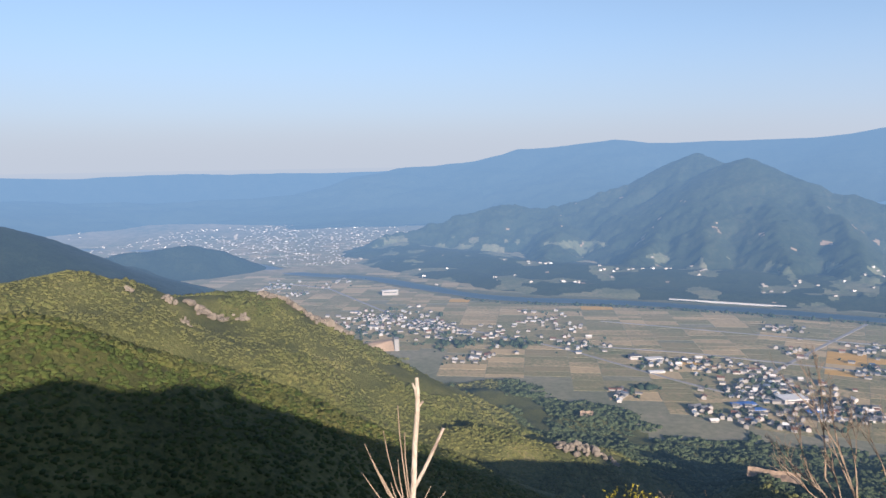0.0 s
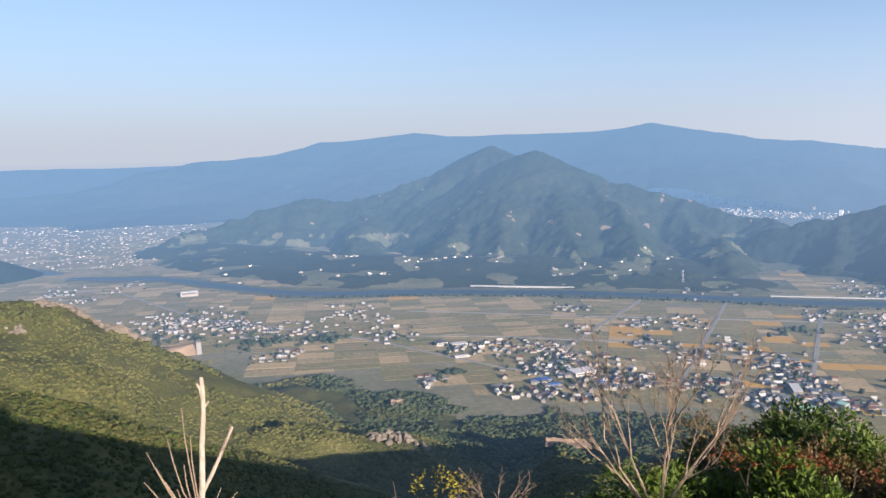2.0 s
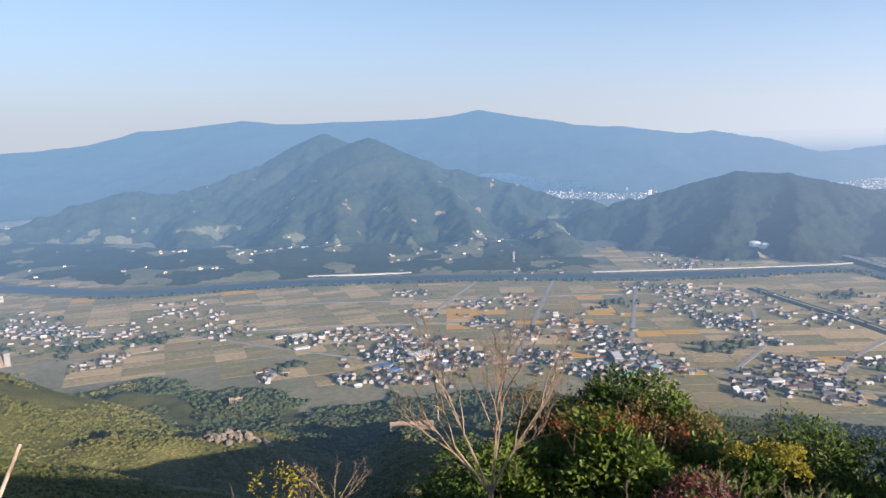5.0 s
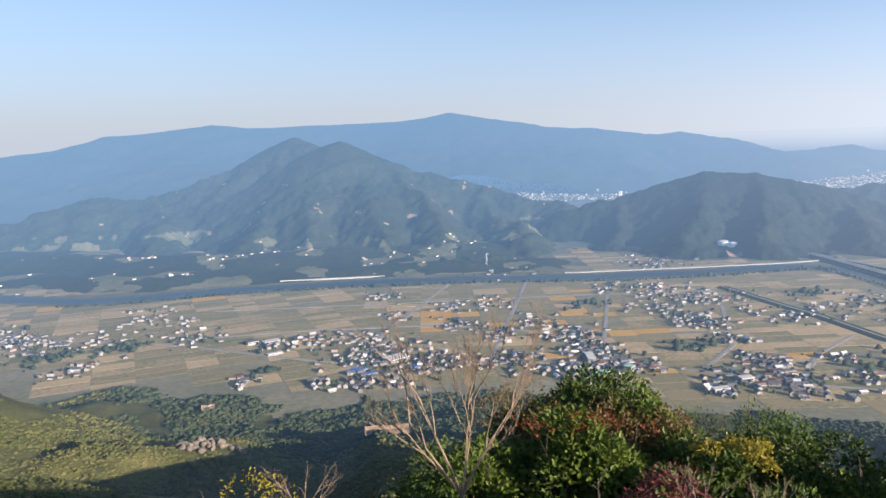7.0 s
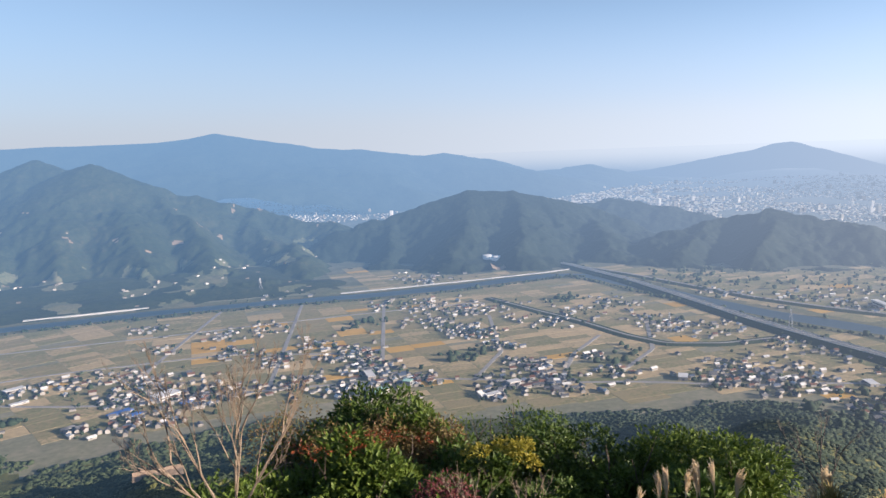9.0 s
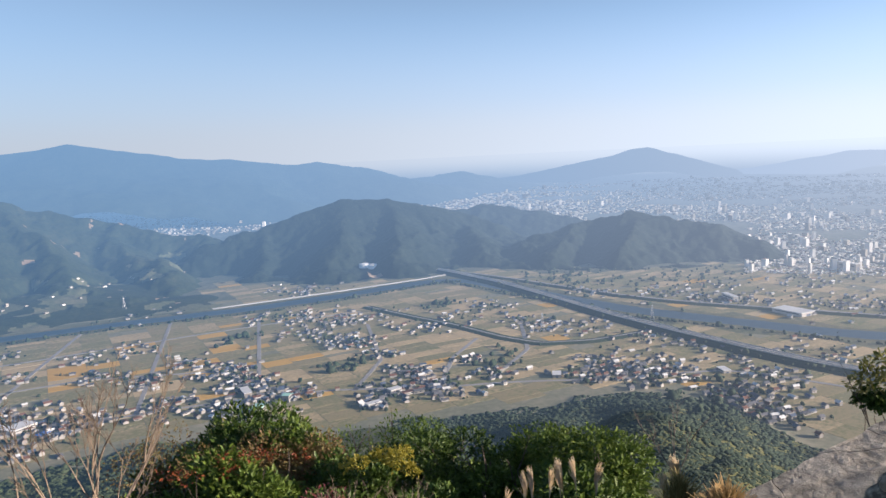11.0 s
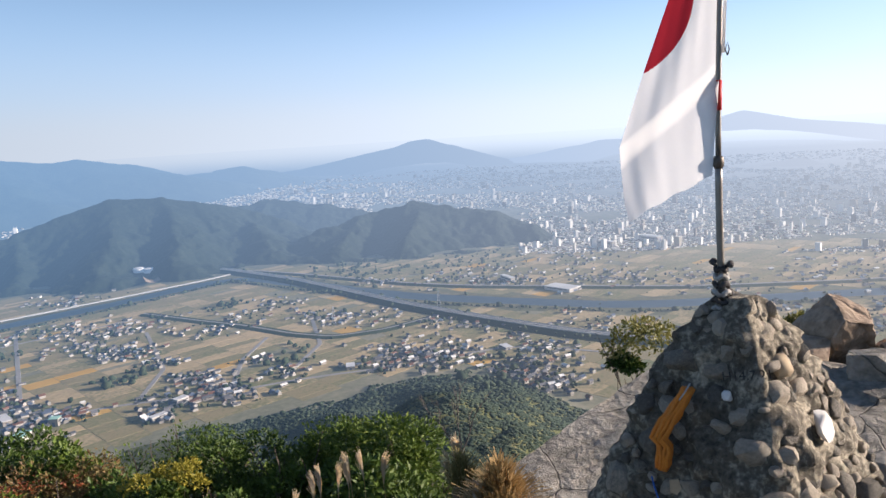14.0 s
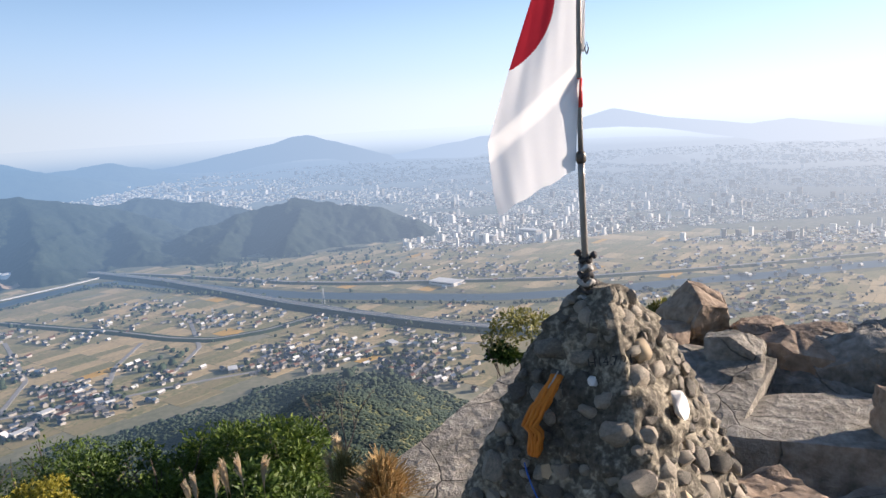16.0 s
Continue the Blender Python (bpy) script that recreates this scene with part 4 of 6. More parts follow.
HOMES_C = ((44.6, 1294, 22, 10), (42.4, 1967, 37, 8), (44.5, 1971, 44, 10), (47.0, 1910, 57, 22), (45.8, 1750, 53, 25), (49.0, 1855, 42, 18), (49.4, 1635, 30, 25), (51.4, 1511, 22, 10), (48.2, 1604, 18, 6), (52.1, 1941, 29, 6),
           (55.5, 1731, 52, 20), (58.0, 1839, 41, 10), (53.4, 1373, 26, 14), (55.3, 1321, 30, 14), (56.8, 1230, 23, 10), (50.7, 1190, 13, 4), (52.7, 1224, 27, 8), (51.1, 1292, 24, 6), (45.4, 2312, 35, 8))
HOMES_D = ((47.4, 2369, 53, 8), (44.1, 2360, 35, 6), (33.8, 2230, 60, 8), (70.6, 1378, 55, 50), (72.3, 1332, 44, 28), (68.3, 1312, 29, 14), (60.6, 1328, 25, 12), (58.1, 1439, 21, 6), (55.7, 1277, 24, 14), (53.6, 1381, 20, 8),
           (50.4, 1201, 18, 8), (65.3, 1696, 57, 30), (63.6, 1737, 32, 12), (60.1, 1933, 36, 12), (72.0, 1589, 30, 10), (74.6, 1537, 23, 6), (78.8, 1240, 40, 30), (80.1, 1377, 26, 10), (80.5, 1163, 36, 24))
HOMES_E = ((77.7, 2002, 45, 15), (68.6, 2083, 39, 14), (74.3, 2050, 62, 20), (78.9, 2001, 45, 8), (85.8, 2010, 91, 34), (76.8, 2190, 65, 10), (82.6, 2325, 88, 24), (90.3, 1962, 118, 44), (84.6, 1550, 70, 20), (81.8, 1346, 30, 10),
           (78.0, 1492, 33, 6), (99.0, 1658, 75, 36), (103.8, 1598, 72, 30), (109.4, 1654, 75, 30), (111.2, 1535, 58, 30), (107.6, 1857, 84, 30), (101.8, 2038, 123, 44), (109.3, 2227, 135, 50), (105.7, 2395, 145, 50))
CLUSTERS = HOMES_A + HOMES_B + HOMES_C + HOMES_D + HOMES_E

HOUSE_V = np.array([(-.5, -.5, 0), (.5, -.5, 0), (.5, .5, 0), (-.5, .5, 0), (-.5, -.5, 1), (.5, -.5, 1), (.5, .5, 1), (-.5, .5, 1), (-.5, 0, 1.42), (.5, 0, 1.42),
                    (-.58, -.62, .93), (.58, -.62, .93), (.58, 0, 1.5), (-.58, 0, 1.5), (.58, .62, .93), (-.58, .62, .93)], float)
HOUSE_F = [(0, 1, 5, 4), (1, 2, 6, 5), (2, 3, 7, 6), (3, 0, 4, 7), (4, 8, 7, 4), (5, 6, 9, 5), (10, 11, 12, 13), (13, 12, 14, 15)]
WALL_F = [(0, 1, 5, 4), (1, 2, 6, 9, 5), (2, 3, 7, 6), (3, 0, 4, 8, 7)]


def free_plots():
    """Plots of the hamlets: place, size, turn; near ones first."""
    plots = []
    for a, d, r, n in CLUSTERS:
        cx, cy, _ = at(a, d)
        turn = rng.uniform(-0.3, 0.3) - radians(a) * 0.5
        for _ in range(int(n * 1.35)):
            for _try in range(6):
                x, y = cx + rng.normal(0, r * 0.85), cy + rng.normal(0, r * 1.05)
                size = (rng.uniform(7, 13), rng.uniform(5.5, 9), rng.uniform(2.8, 5.4))
                if all((x - p[0]) ** 2 + (y - p[1]) ** 2 > 110 for p in plots[-60:]) and land(np.array([x]), np.array([y]))[0] < 0.3:
                    plots.append((x, y, size, turn + rng.choice((0, math.pi / 2)) + rng.normal(0, 0.06)))
                    break
    return sorted(plots, key=lambda p: math.hypot(p[0], p[1]))


def part(name, verts, faces, mats, parent, label="", smooth=False):
    ob = mesh_object(name, verts, faces, mats, smooth=smooth)
    ob.parent = parent
    if label:
        tagged(ob, label)
    return ob


def house(x, y, size, turn, roof, wall):
    """A two-storey village house: plastered walls, tiled gable roof, dark window bands."""
    top = new("house")
    top.matrix_world = pose(x, y, 0.2, 0, 0, math.degrees(turn))
    s = np.array(size)
    part("wall", HOUSE_V[:10] * s, WALL_F, wall, top)
    rv = np.concatenate([HOUSE_V[10:], HOUSE_V[10:] + (0, 0, 0.05)]) * s
    part("roof", rv, [(0, 1, 2, 3), (3, 2, 4, 5), (6, 7, 8, 9), (9, 8, 10, 11), (0, 1, 7, 6), (4, 5, 11, 10), (1, 2, 8, 7), (2, 4, 10, 8), (0, 3, 9, 6), (3, 5, 11, 9)], roof, top)
    for side in (-1, 1):
        v, f = boxes([(0.12 * s[0] * side, side * 0.5 * s[1], 0.42 * s[2])], [(s[0] * 0.42, 0.12, s[2] * 0.28)], np.zeros(1))
        part("window", v, f, M["window"], top)
    return top


plots = free_plots()
kinds = [("grey-tiled gable roof", M["roof_dark"]), ("brown-tiled gable roof", M["roof_brown"]), ("pale metal gable roof", M["roof_pale"]), ("dark blue-grey tiled roof", M["roof_blue"])]
models = {}
for k, (x, y, size, turn) in enumerate(plots[:240]):
    kind = (0, 0, 1, 0, 3, 0, 0, 2)[int(rng.integers(0, 8))]
    step = int(rng.integers(0, 3))
    if (kind, step) not in models:
        dims = ((10, 7.5, 4.8), (12.5, 8, 3.6), (8.5, 7, 5.2))[step]
        models[kind, step] = tagged(house(x, y, dims, turn, kinds[kind][1], M["plaster"]), "village house with pale walls and a " + kinds[kind][0], "house", "houses of the valley hamlets")
    else:
        copy_thing(models[kind, step], pose(x, y, 0.2, 0, 0, math.degrees(turn)))

rest = plots[240:]
v0 = np.array([p[:2] for p in rest])
sz = np.array([p[2] for p in rest])
tn = np.array([p[3] for p in rest])
hv = HOUSE_V[None] * sz[:, None, :]
hv = np.stack([hv[..., 0] * np.cos(tn)[:, None] - hv[..., 1] * np.sin(tn)[:, None] + v0[:, :1], hv[..., 0] * np.sin(tn)[:, None] + hv[..., 1] * np.cos(tn)[:, None] + v0[:, 1:], hv[..., 2] + 0.2], -1)
hf, hs = [], []
for k in range(len(rest)):
    kind = int(rng.choice((1, 1, 1, 1, 2, 3, 4)))
    hf += [tuple(dict.fromkeys(i + 16 * k for i in f)) for f in HOUSE_F]
    hs += [0] * 6 + [kind, kind]
tagged(mesh_object("far_houses", shrink(hv.reshape(-1, 3)), hf, [M["plaster"], M["roof_dark"], M["roof_brown"], M["roof_pale"], M["roof_blue"]], hs, False), "scattered village houses with tiled roofs", "houses", kind="stuff")


def works(a, d, w, l, h, turn, mat, label, category="building"):
    """A flat-roofed hall: body, roof slab, door and window bands."""
    top = new("works_hall")
    x, y, _ = at(a, d)
    top.matrix_world = pose(x, y, 0.2, 0, 0, turn)
    one = np.zeros(1)
    part("wall", *boxes([(0, 0, 0)], [(w, l, h)], one), M["plaster"], top)
    part("roof", *boxes([(0, 0, h + 0.004)], [(w + 1.2, l + 1.2, 0.7)], one), mat, top)
    for s in (-1, 1):
        part("window", *boxes([(0, s * l / 2, h * 0.55)], [(w * 0.8, 0.16, h * 0.2)], one), M["window"], top)
    part("door", *boxes([(-w / 2, 0, 0)], [(0.16, l * 0.3, h * 0.6)], one), M["roof_blue"], top)
    return tagged(top, label, category, "larger buildings of the valley")


PALE, BLUE = M["roof_pale"], M["roof_sheet"]
for spec in ((41.7, 1226, 30, 18, 9, 20, M["roof_green"], "long hall with a pale green roof"), (43.9, 1262, 14, 14, 12, 20, M["roof_green"], "square block painted pale green"), (40.9, 1330, 40, 14, 8, 60, PALE, "white hall with a pale flat roof"),
             (25.6, 1345, 44, 30, 7, 8, PALE, "broad workshop with a pale roof"), (22.4, 1290, 40, 14, 4, 8, BLUE, "low shed under bright blue sheeting"), (23.4, 1268, 22, 12, 4, 8, BLUE, "low shed under bright blue sheeting"), (27, 1290, 20, 12, 4, 8, BLUE, "low shed under bright blue sheeting"),
             (14.6, 1545, 24, 16, 7, 5, M["roof_dark"], "tall barn with a dark roof"), (16.0, 1540, 34, 16, 5, 5, PALE, "white hall beside a barn"), (16.2, 1450, 30, 10, 3, 5, PALE, "low white roof beside the fields"), (65.2, 1313, 24, 15, 6, 25, PALE, "white barn at the edge of the fields"),
             (77.6, 1370, 26, 14, 5, 40, PALE, "white shed beside the road"), (82.2, 1872, 80, 45, 9, 60, PALE, "large factory with a pale roof"), (78, 2002, 60, 14, 14, 40, PALE, "white concrete slab of flats"), (50.6, 1190, 26, 12, 7, -20, PALE, "white hall at the foot of the hill"), (52.3, 1250, 22, 14, 9, -20, PALE, "white block among fields"),
             (53.6, 1243, 36, 10, 5, -20, M["roof_brown"], "long house with a brown roof"), (-4.3, 2291, 50, 18, 14, 10, PALE, "long pale school building by fields"), (85.6, 2520, 70, 16, 22, 50, PALE, "tall white apartment block in town"), (88.9, 2640, 80, 30, 18, 50, PALE, "broad pale hospital building in town"), (82.6, 2560, 120, 60, 2, 50, M["sand"], "bare levelled building ground")):
    works(*spec)


def tank(a, d, z, r, h):
    x, y, zz = shrink([at(a, d, z)])[0]
    n = 40
    ring = np.array([(math.cos(2 * math.pi * k / n), math.sin(2 * math.pi * k / n)) for k in range(n)])
    top = new("water_tank")
    top.location = (x, y, zz)
    v = np.concatenate([np.c_[ring * r, np.zeros(n)], np.c_[ring * r, np.full(n, h)]])
    part("wall", v, [(k, (k + 1) % n, n + (k + 1) % n, n + k) for k in range(n)], M["white_paint"], top, smooth=True)
    v = np.concatenate([np.c_[ring * r * 1.03, np.full(n, h + 0.01)], np.c_[ring * r * 0.6, np.full(n, h + r * 0.14)], [(0, 0, h + r * 0.18)]])
    part("roof", v, [(k, (k + 1) % n, n + (k + 1) % n, n + k) for k in range(n)] + [(n + k, n + (k + 1) % n, 2 * n) for k in range(n)], M["white_paint"], top, smooth=True)
    return tagged(top, "round white water tank on the wooded hillside", "water tank", "water tanks on the hill")


for a, d, z in ((50.55, 2600, 22), (51.25, 2580, 20)):
    tank(a, d, z, 19, 13)
strip("cut_slope", ((51.2, 2560), (51.4, 2440)), ((-22, 14), (-6, 8), (6, 8), (22, 14)), [0, 0, 0], [M["slopecut"]], "cleared grey slope below the water tanks", "slope", 12)


def bar(v, f, p, q, r0, r1=None, sides=4):
    """Adds a thin tapered bar from p to q to the lists v and f."""
    p, q = Vector(p), Vector(q)
    r1 = r0 if r1 is None else r1
    w = (q - p).normalized()
    u = w.orthogonal().normalized()
    s = w.cross(u)
    base = len(v)
    for c, r in ((p, r0), (q, r1)):
        for k in range(sides):
            t = 2 * math.pi * k / sides
            v.append(tuple(c + (u * math.cos(t) + s * math.sin(t)) * r))
    f += [(base + k, base + (k + 1) % sides, base + sides + (k + 1) % sides, base + sides + k) for k in range(sides)]


def pylon(a, d, h=44):
    top = new("pylon")
    top.location = at(a, d, 0.2)
    for sx in (-1, 1):
        for sy in (-1, 1):
            v, f = [], []
            bar(v, f, (sx * 4, sy * 4, 0), (sx * 0.8, sy * 0.8, h), 0.3)
            part("leg", v, f, M["steel"], top)
    v, f = [], []
    for k in range(7):
        z0, z1 = h * k / 7, h * (k + 1) / 7
        s0, s1 = 4 - 3.2 * k / 7, 4 - 3.2 * (k + 1) / 7
        for s in (-1, 1):
            bar(v, f, (-s0, s * s0, z0), (s1, s * s1, z1), 0.16), bar(v, f, (s * s0, s0, z0), (s * s1, -s1, z1), 0.16)
    part("bracing", v, f, M["steel"], top)
    for z in (h * 0.72, h * 0.85, h * 0.97):
        v, f = [], []
        bar(v, f, (-7, 0, z), (7, 0, z), 0.3)
        part("arm", v, f, M["steel"], top)
    return tagged(top, "grey lattice power pylon standing in the fields", "pylon", "pylons")


for a, d in ((64.2, 1640), (72.5, 1720), (33, 2300)):
    pylon(a, d)


# ---- the towns beyond the fields ----
def town(name, count, a0, a1, e0, e1, keep, label, tall=0.02, spread=1.0, white=0.34, scale=1.0):
    """Pale blocks of a town seen from far off; one mesh."""
    az = rng.uniform(a0, a1, count * 3)
    d = EYE / np.tan(np.radians(-rng.uniform(e0, e1, count * 3)))
    x, y = d * np.sin(np.radians(az)), d * np.cos(np.radians(az))
    ok = (low_height(x, y) < 2) & (twin_height(x, y) < 2) & keep(az, d) & (fbm(x, y, 500, 3, 301) > -0.22 * spread)
    ok &= np.abs(fbm(x, y, 230, 2, 305)) > 0.02
    x, y, d = x[ok][:count], y[ok][:count], d[ok][:count]
    n = len(x)
    grow = np.clip(d / 3200, 0.8, 1.7) * scale
    size = np.stack([rng.uniform(8, 19, n) * grow, rng.uniform(7, 13, n) * grow, rng.uniform(4, 8, n) * grow], -1)
    big = rng.random(n) < tall
    size[big] *= np.array((1.3, 1.3, 1)) * rng.uniform(1, 1.6, (big.sum(), 1))
    size[big, 2] = rng.uniform(14, 36, big.sum())
    v, f = boxes(np.stack([x, y, np.zeros(n)], -1), size, rng.choice((0.75, 0.9, 0.9, 1.05, 0.3), n) + rng.normal(0, 0.1, n))
    walls = np.where(rng.random(n) < white, 0, 1)
    roofs = rng.choice((0, 0, 0, 1, 1, 2, 2, 3), n)
    slots = np.stack([walls, walls, walls, walls, roofs], -1).ravel()
    tagged(mesh_object(name, shrink(v), f, [M["town_white"], M["town_grey"], M["town_roof"], M["town_brown"]], slots, False), label, "town", kind="stuff")


town("city_blocks", 19000, 57, 118, -9.6, -2.75, lambda a, d: (d > 2380) & ((a > 79) | (d > 3900)) & (np.abs(d - np.interp(a, (68, 80, 90, 97, 107, 118), (2330, 2290, 2310, 2500, 2750, 3100))) > 130) & (((a - 98.8) / 4) ** 2 + ((d - 6500) / 600) ** 2 > 1), "dense pale city on the coastal plain, hazy with distance", 0.03, 1.0, 0.7, 0.72)
town("gap_town_blocks", 2600, 31, 62, -5.2, -2.9, lambda a, d: (d > 4300), "pale town in the gap between the hills", 0.01, 1.0, 0.3, 0.6)
town("upstream_town_blocks", 900, -27, -2.5, -7.7, -4.6, lambda a, d: (left_height(d * np.sin(np.radians(a)), d * np.cos(np.radians(a))) < 0) & (np.abs(d - np.interp(a, [p[0] for p in RIVER[:9]], [p[1] for p in RIVER[:9]])) > 70), "far riverside town of small pale houses", 0.003, 0.6, 0.1, 0.45)

def foot_houses():
    """Hamlets on the lowest slopes across the river; one mesh."""
    az, d = rng.uniform(-4, 46, 2600), rng.uniform(2330, 2950, 2600)
    x, y = d * np.sin(np.radians(az)), d * np.cos(np.radians(az))
    z = np.maximum(twin_height(x, y), 0)
    ok = (z < 55) & (fbm(x, y, 110, 3, 311) > 0.16)
    x, y, z = x[ok][:80], y[ok][:80], z[ok][:80]
    n = len(x)
    v, f = boxes(np.stack([x, y, z - 1], -1), np.stack([rng.uniform(7, 12, n), rng.uniform(6, 9, n), rng.uniform(4, 6, n)], -1), rng.normal(0.2, 0.2, n))
    walls = rng.choice((0, 1, 1, 1, 1), n)
    tagged(mesh_object("foot_houses", shrink(v), f, [M["town_white"], M["town_grey"], M["town_roof"], M["town_brown"]], np.stack([walls, walls, walls, walls, rng.choice((1, 2, 2, 3), n)], -1).ravel(), False), "small houses along the foot of the mountain", "houses", kind="stuff")


foot_houses()

# ---- woods ----
OUTCROPS = ((-23.2, 790, 4, 4), (-18.4, 840, 8, 9), (-17.1, 850, 5, 6), (-11.8, 935, 7, 10), (-12.6, 950, 7, 10), (-8.9, 1000, 12, 14), (-10.6, 940, 6, 8), (-20.7, 820, 5, 6), (-13.8, 925, 6, 9), (-19.7, 790, 4, 5), (-15.7, 850, 5, 5), (-10.2, 985, 8, 12), (9.3, 800, 7, 7), (12.0, 820, 8, 9), (10.6, 815, 6, 6), (-9.6, 985, 8, 9))
def crown_model(seed, rings=3, sides=6):
    """One uneven tree crown without its hidden underside."""
    r = np.random.default_rng(seed)
    v, f = [], []
    for i in range(rings):
        t = i / (rings - 0.35)
        rad = math.sin(0.5 + t * 2.3) * (0.9 + 0.2 * r.random())
        for k in range(sides):
            a = 2 * math.pi * (k + 0.5 * (i % 2)) / sides + r.normal(0, 0.12)
            q = rad * r.uniform(0.55, 1.35)
            v.append((math.cos(a) * q, math.sin(a) * q, -0.35 + 1.25 * t + r.normal(0, 0.2)))
    v.append((r.normal(0, 0.2), r.normal(0, 0.2), 1.05))
    for i in range(rings - 1):
        for k in range(sides):
            a, b = i * sides + k, i * sides + (k + 1) % sides
            f += [(a, b, b + sides), (a, b + sides, a + sides)]
    top = len(v) - 1
    f += [((rings - 1) * sides + k, (rings - 1) * sides + (k + 1) % sides, top) for k in range(sides)]
    return np.array(v), np.array(f)


CROWNS = [crown_model(s) for s in range(10)]


def wood(name, x, y, z, r, mat, label, low=0.6, high=1.5, sink=0.0):
    """Many crowns standing side by side; one mesh."""
    n = len(x)
    V, F, base = [], [], 0
    pick = rng.integers(0, len(CROWNS), n)
    for k, (cv, cf) in enumerate(CROWNS):
        m = pick == k
        c = m.sum()
        if not c:
            continue
        t = rng.uniform(0, 6.28, c)
        s = (r[m] * np.clip(rng.lognormal(0, 0.34, c), 0.5, 1.6))[:, None]
        tall = rng.uniform(low, high, c)[:, None]
        vx = (cv[None, :, 0] * np.cos(t)[:, None] - cv[None, :, 1] * np.sin(t)[:, None]) * s + x[m][:, None]
        vy = (cv[None, :, 0] * np.sin(t)[:, None] + cv[None, :, 1] * np.cos(t)[:, None]) * s + y[m][:, None]
        vz = (cv[None, :, 2] - sink) * s * tall + z[m][:, None]
        V.append(np.stack([vx, vy, vz], -1).reshape(-1, 3))
        F.append((cf[None] + base + len(cv) * np.arange(c)[:, None, None]).reshape(-1, 3))
        base += c * len(cv)
    return tagged(mesh_object(name, shrink(np.concatenate(V)), np.concatenate(F), mat), label, "woodland", kind="stuff")


def scatter(count, a0, a1, d0, d1):
    az, d = rng.uniform(a0, a1, count), np.exp(rng.uniform(math.log(d0), math.log(d1), count))
    return d * np.sin(np.radians(az)), d * np.cos(np.radians(az)), az, d


x, y, az, d = scatter(84000, -36, 38, 330, 1750)
z = land(x, y)
edge = np.interp(az, EDGE_AZ, EDGE_D)
scrub = (az < np.where(d < 930, 15, 4)) & (fbm(x, y, 120, 3, 401) > -0.02) & (d > 560)
k = (z > 2) & (d < edge + 60)
k &= ~((az < 16) & (d > 430) & (fbm(x, y, 70, 3, 407) > 0.21))  # grassy clearings
for a0, d0, r0, n0 in OUTCROPS:
    k &= np.hypot((az - a0) * d0 / 57.3, (d - d0 + r0) * 0.5) > r0 * 1.3
shade = k & ~scrub & (d > edge - 420 - 120 * fbm(x, y, 160, 3, 411)) & (az > -7)
wood("forest_foot", x[shade], y[shade], z[shade], np.maximum(1.4, d * 0.0031)[shade], M["grove_dark"], "dark evergreen forest at the foot of the slopes", 0.5, 1.1, 0.15)
k &= ~shade
wood("forest_slope", x[k & ~scrub], y[k & ~scrub], z[k & ~scrub], np.maximum(1.4, d * 0.0032)[k & ~scrub], M["grove"], "dense green mixed forest on the mountain slopes", 0.5, 1.1, 0.15)
wood("scrub_slope", x[k & scrub], y[k & scrub], z[k & scrub], np.maximum(0.9, d * 0.0024)[k & scrub], M["scrub"], "yellow-green scrub on the rocky ridge", 0.35, 0.8, 0.3)
x, y, az, d = scatter(18000, -40, 6, 110, 470)
z = land(x, y)
wood("forest_near_ridge", x, y, z, np.maximum(1.0, d * 0.0038), M["grove_near"], "dense broadleaf forest on the near ridge", 0.5, 1.1, 0.15)
x, y, az, d = scatter(30000, 52, 92, 500, 1290)
z = land(x, y)
k = z > 1.5
wood("forest_east_spur", x[k], y[k], z[k], np.maximum(1.2, d * 0.0029)[k], M["hedge"], "dark forest on the spur below the summit", 0.4, 0.95, 0.2)
# hedges and groves among the houses and along the banks
cx, cy, cr = [], [], []
for a, d, r, n in CLUSTERS:
    for _ in range(int(n * 0.9) + 6):
        p = at(a, d)
        cx.append(p[0] + rng.normal(0, r * 0.8)), cy.append(p[1] + rng.normal(0, r)), cr.append(rng.uniform(1.8, 4.2))
for a, d, r, n in ((5.6, 1640, 26, 60), (15.8, 1345, 10, 14), (40.7, 1767, 26, 26), (48.7, 1454, 38, 40), (56.5, 1981, 30, 30), (61, 1420, 40, 26), (-8.5, 1760, 60, 120), (77, 1180, 60, 80), (74, 2330, 160, 120), (66, 2350, 120, 110), (0.5, 1640, 40, 50)):
    for _ in range(n):
        p = at(a, d)
        cx.append(p[0] + rng.normal(0, r * 1.2)), cy.append(p[1] + rng.normal(0, r * 0.6)), cr.append(rng.uniform(3, 6))
for line, n, off in ((RIVER[9:18], 320, 62), (EXPRESS, 260, 22), (EXPRESS, 260, -22), (RIVER[16:26], 300, 60)):
    q = spline(line, n)
    side = np.gradient(q, axis=0)
    side = np.stack([side[:, 1], -side[:, 0]], -1) / np.hypot(side[:, 0], side[:, 1])[:, None]
    q = q + side * off + rng.normal(0, 5, q.shape)
    keep = rng.random(n) < 0.75
    cx += list(q[keep, 0]); cy += list(q[keep, 1]); cr += list(rng.uniform(2.5, 5, keep.sum()))
cx, cy, cr = np.array(cx), np.array(cy), np.array(cr)
wood("valley_groves", cx, cy, np.maximum(land(cx, cy), 0) + cr * 0.35, cr, M["hedge"], "dark garden trees and hedgerows in the valley")


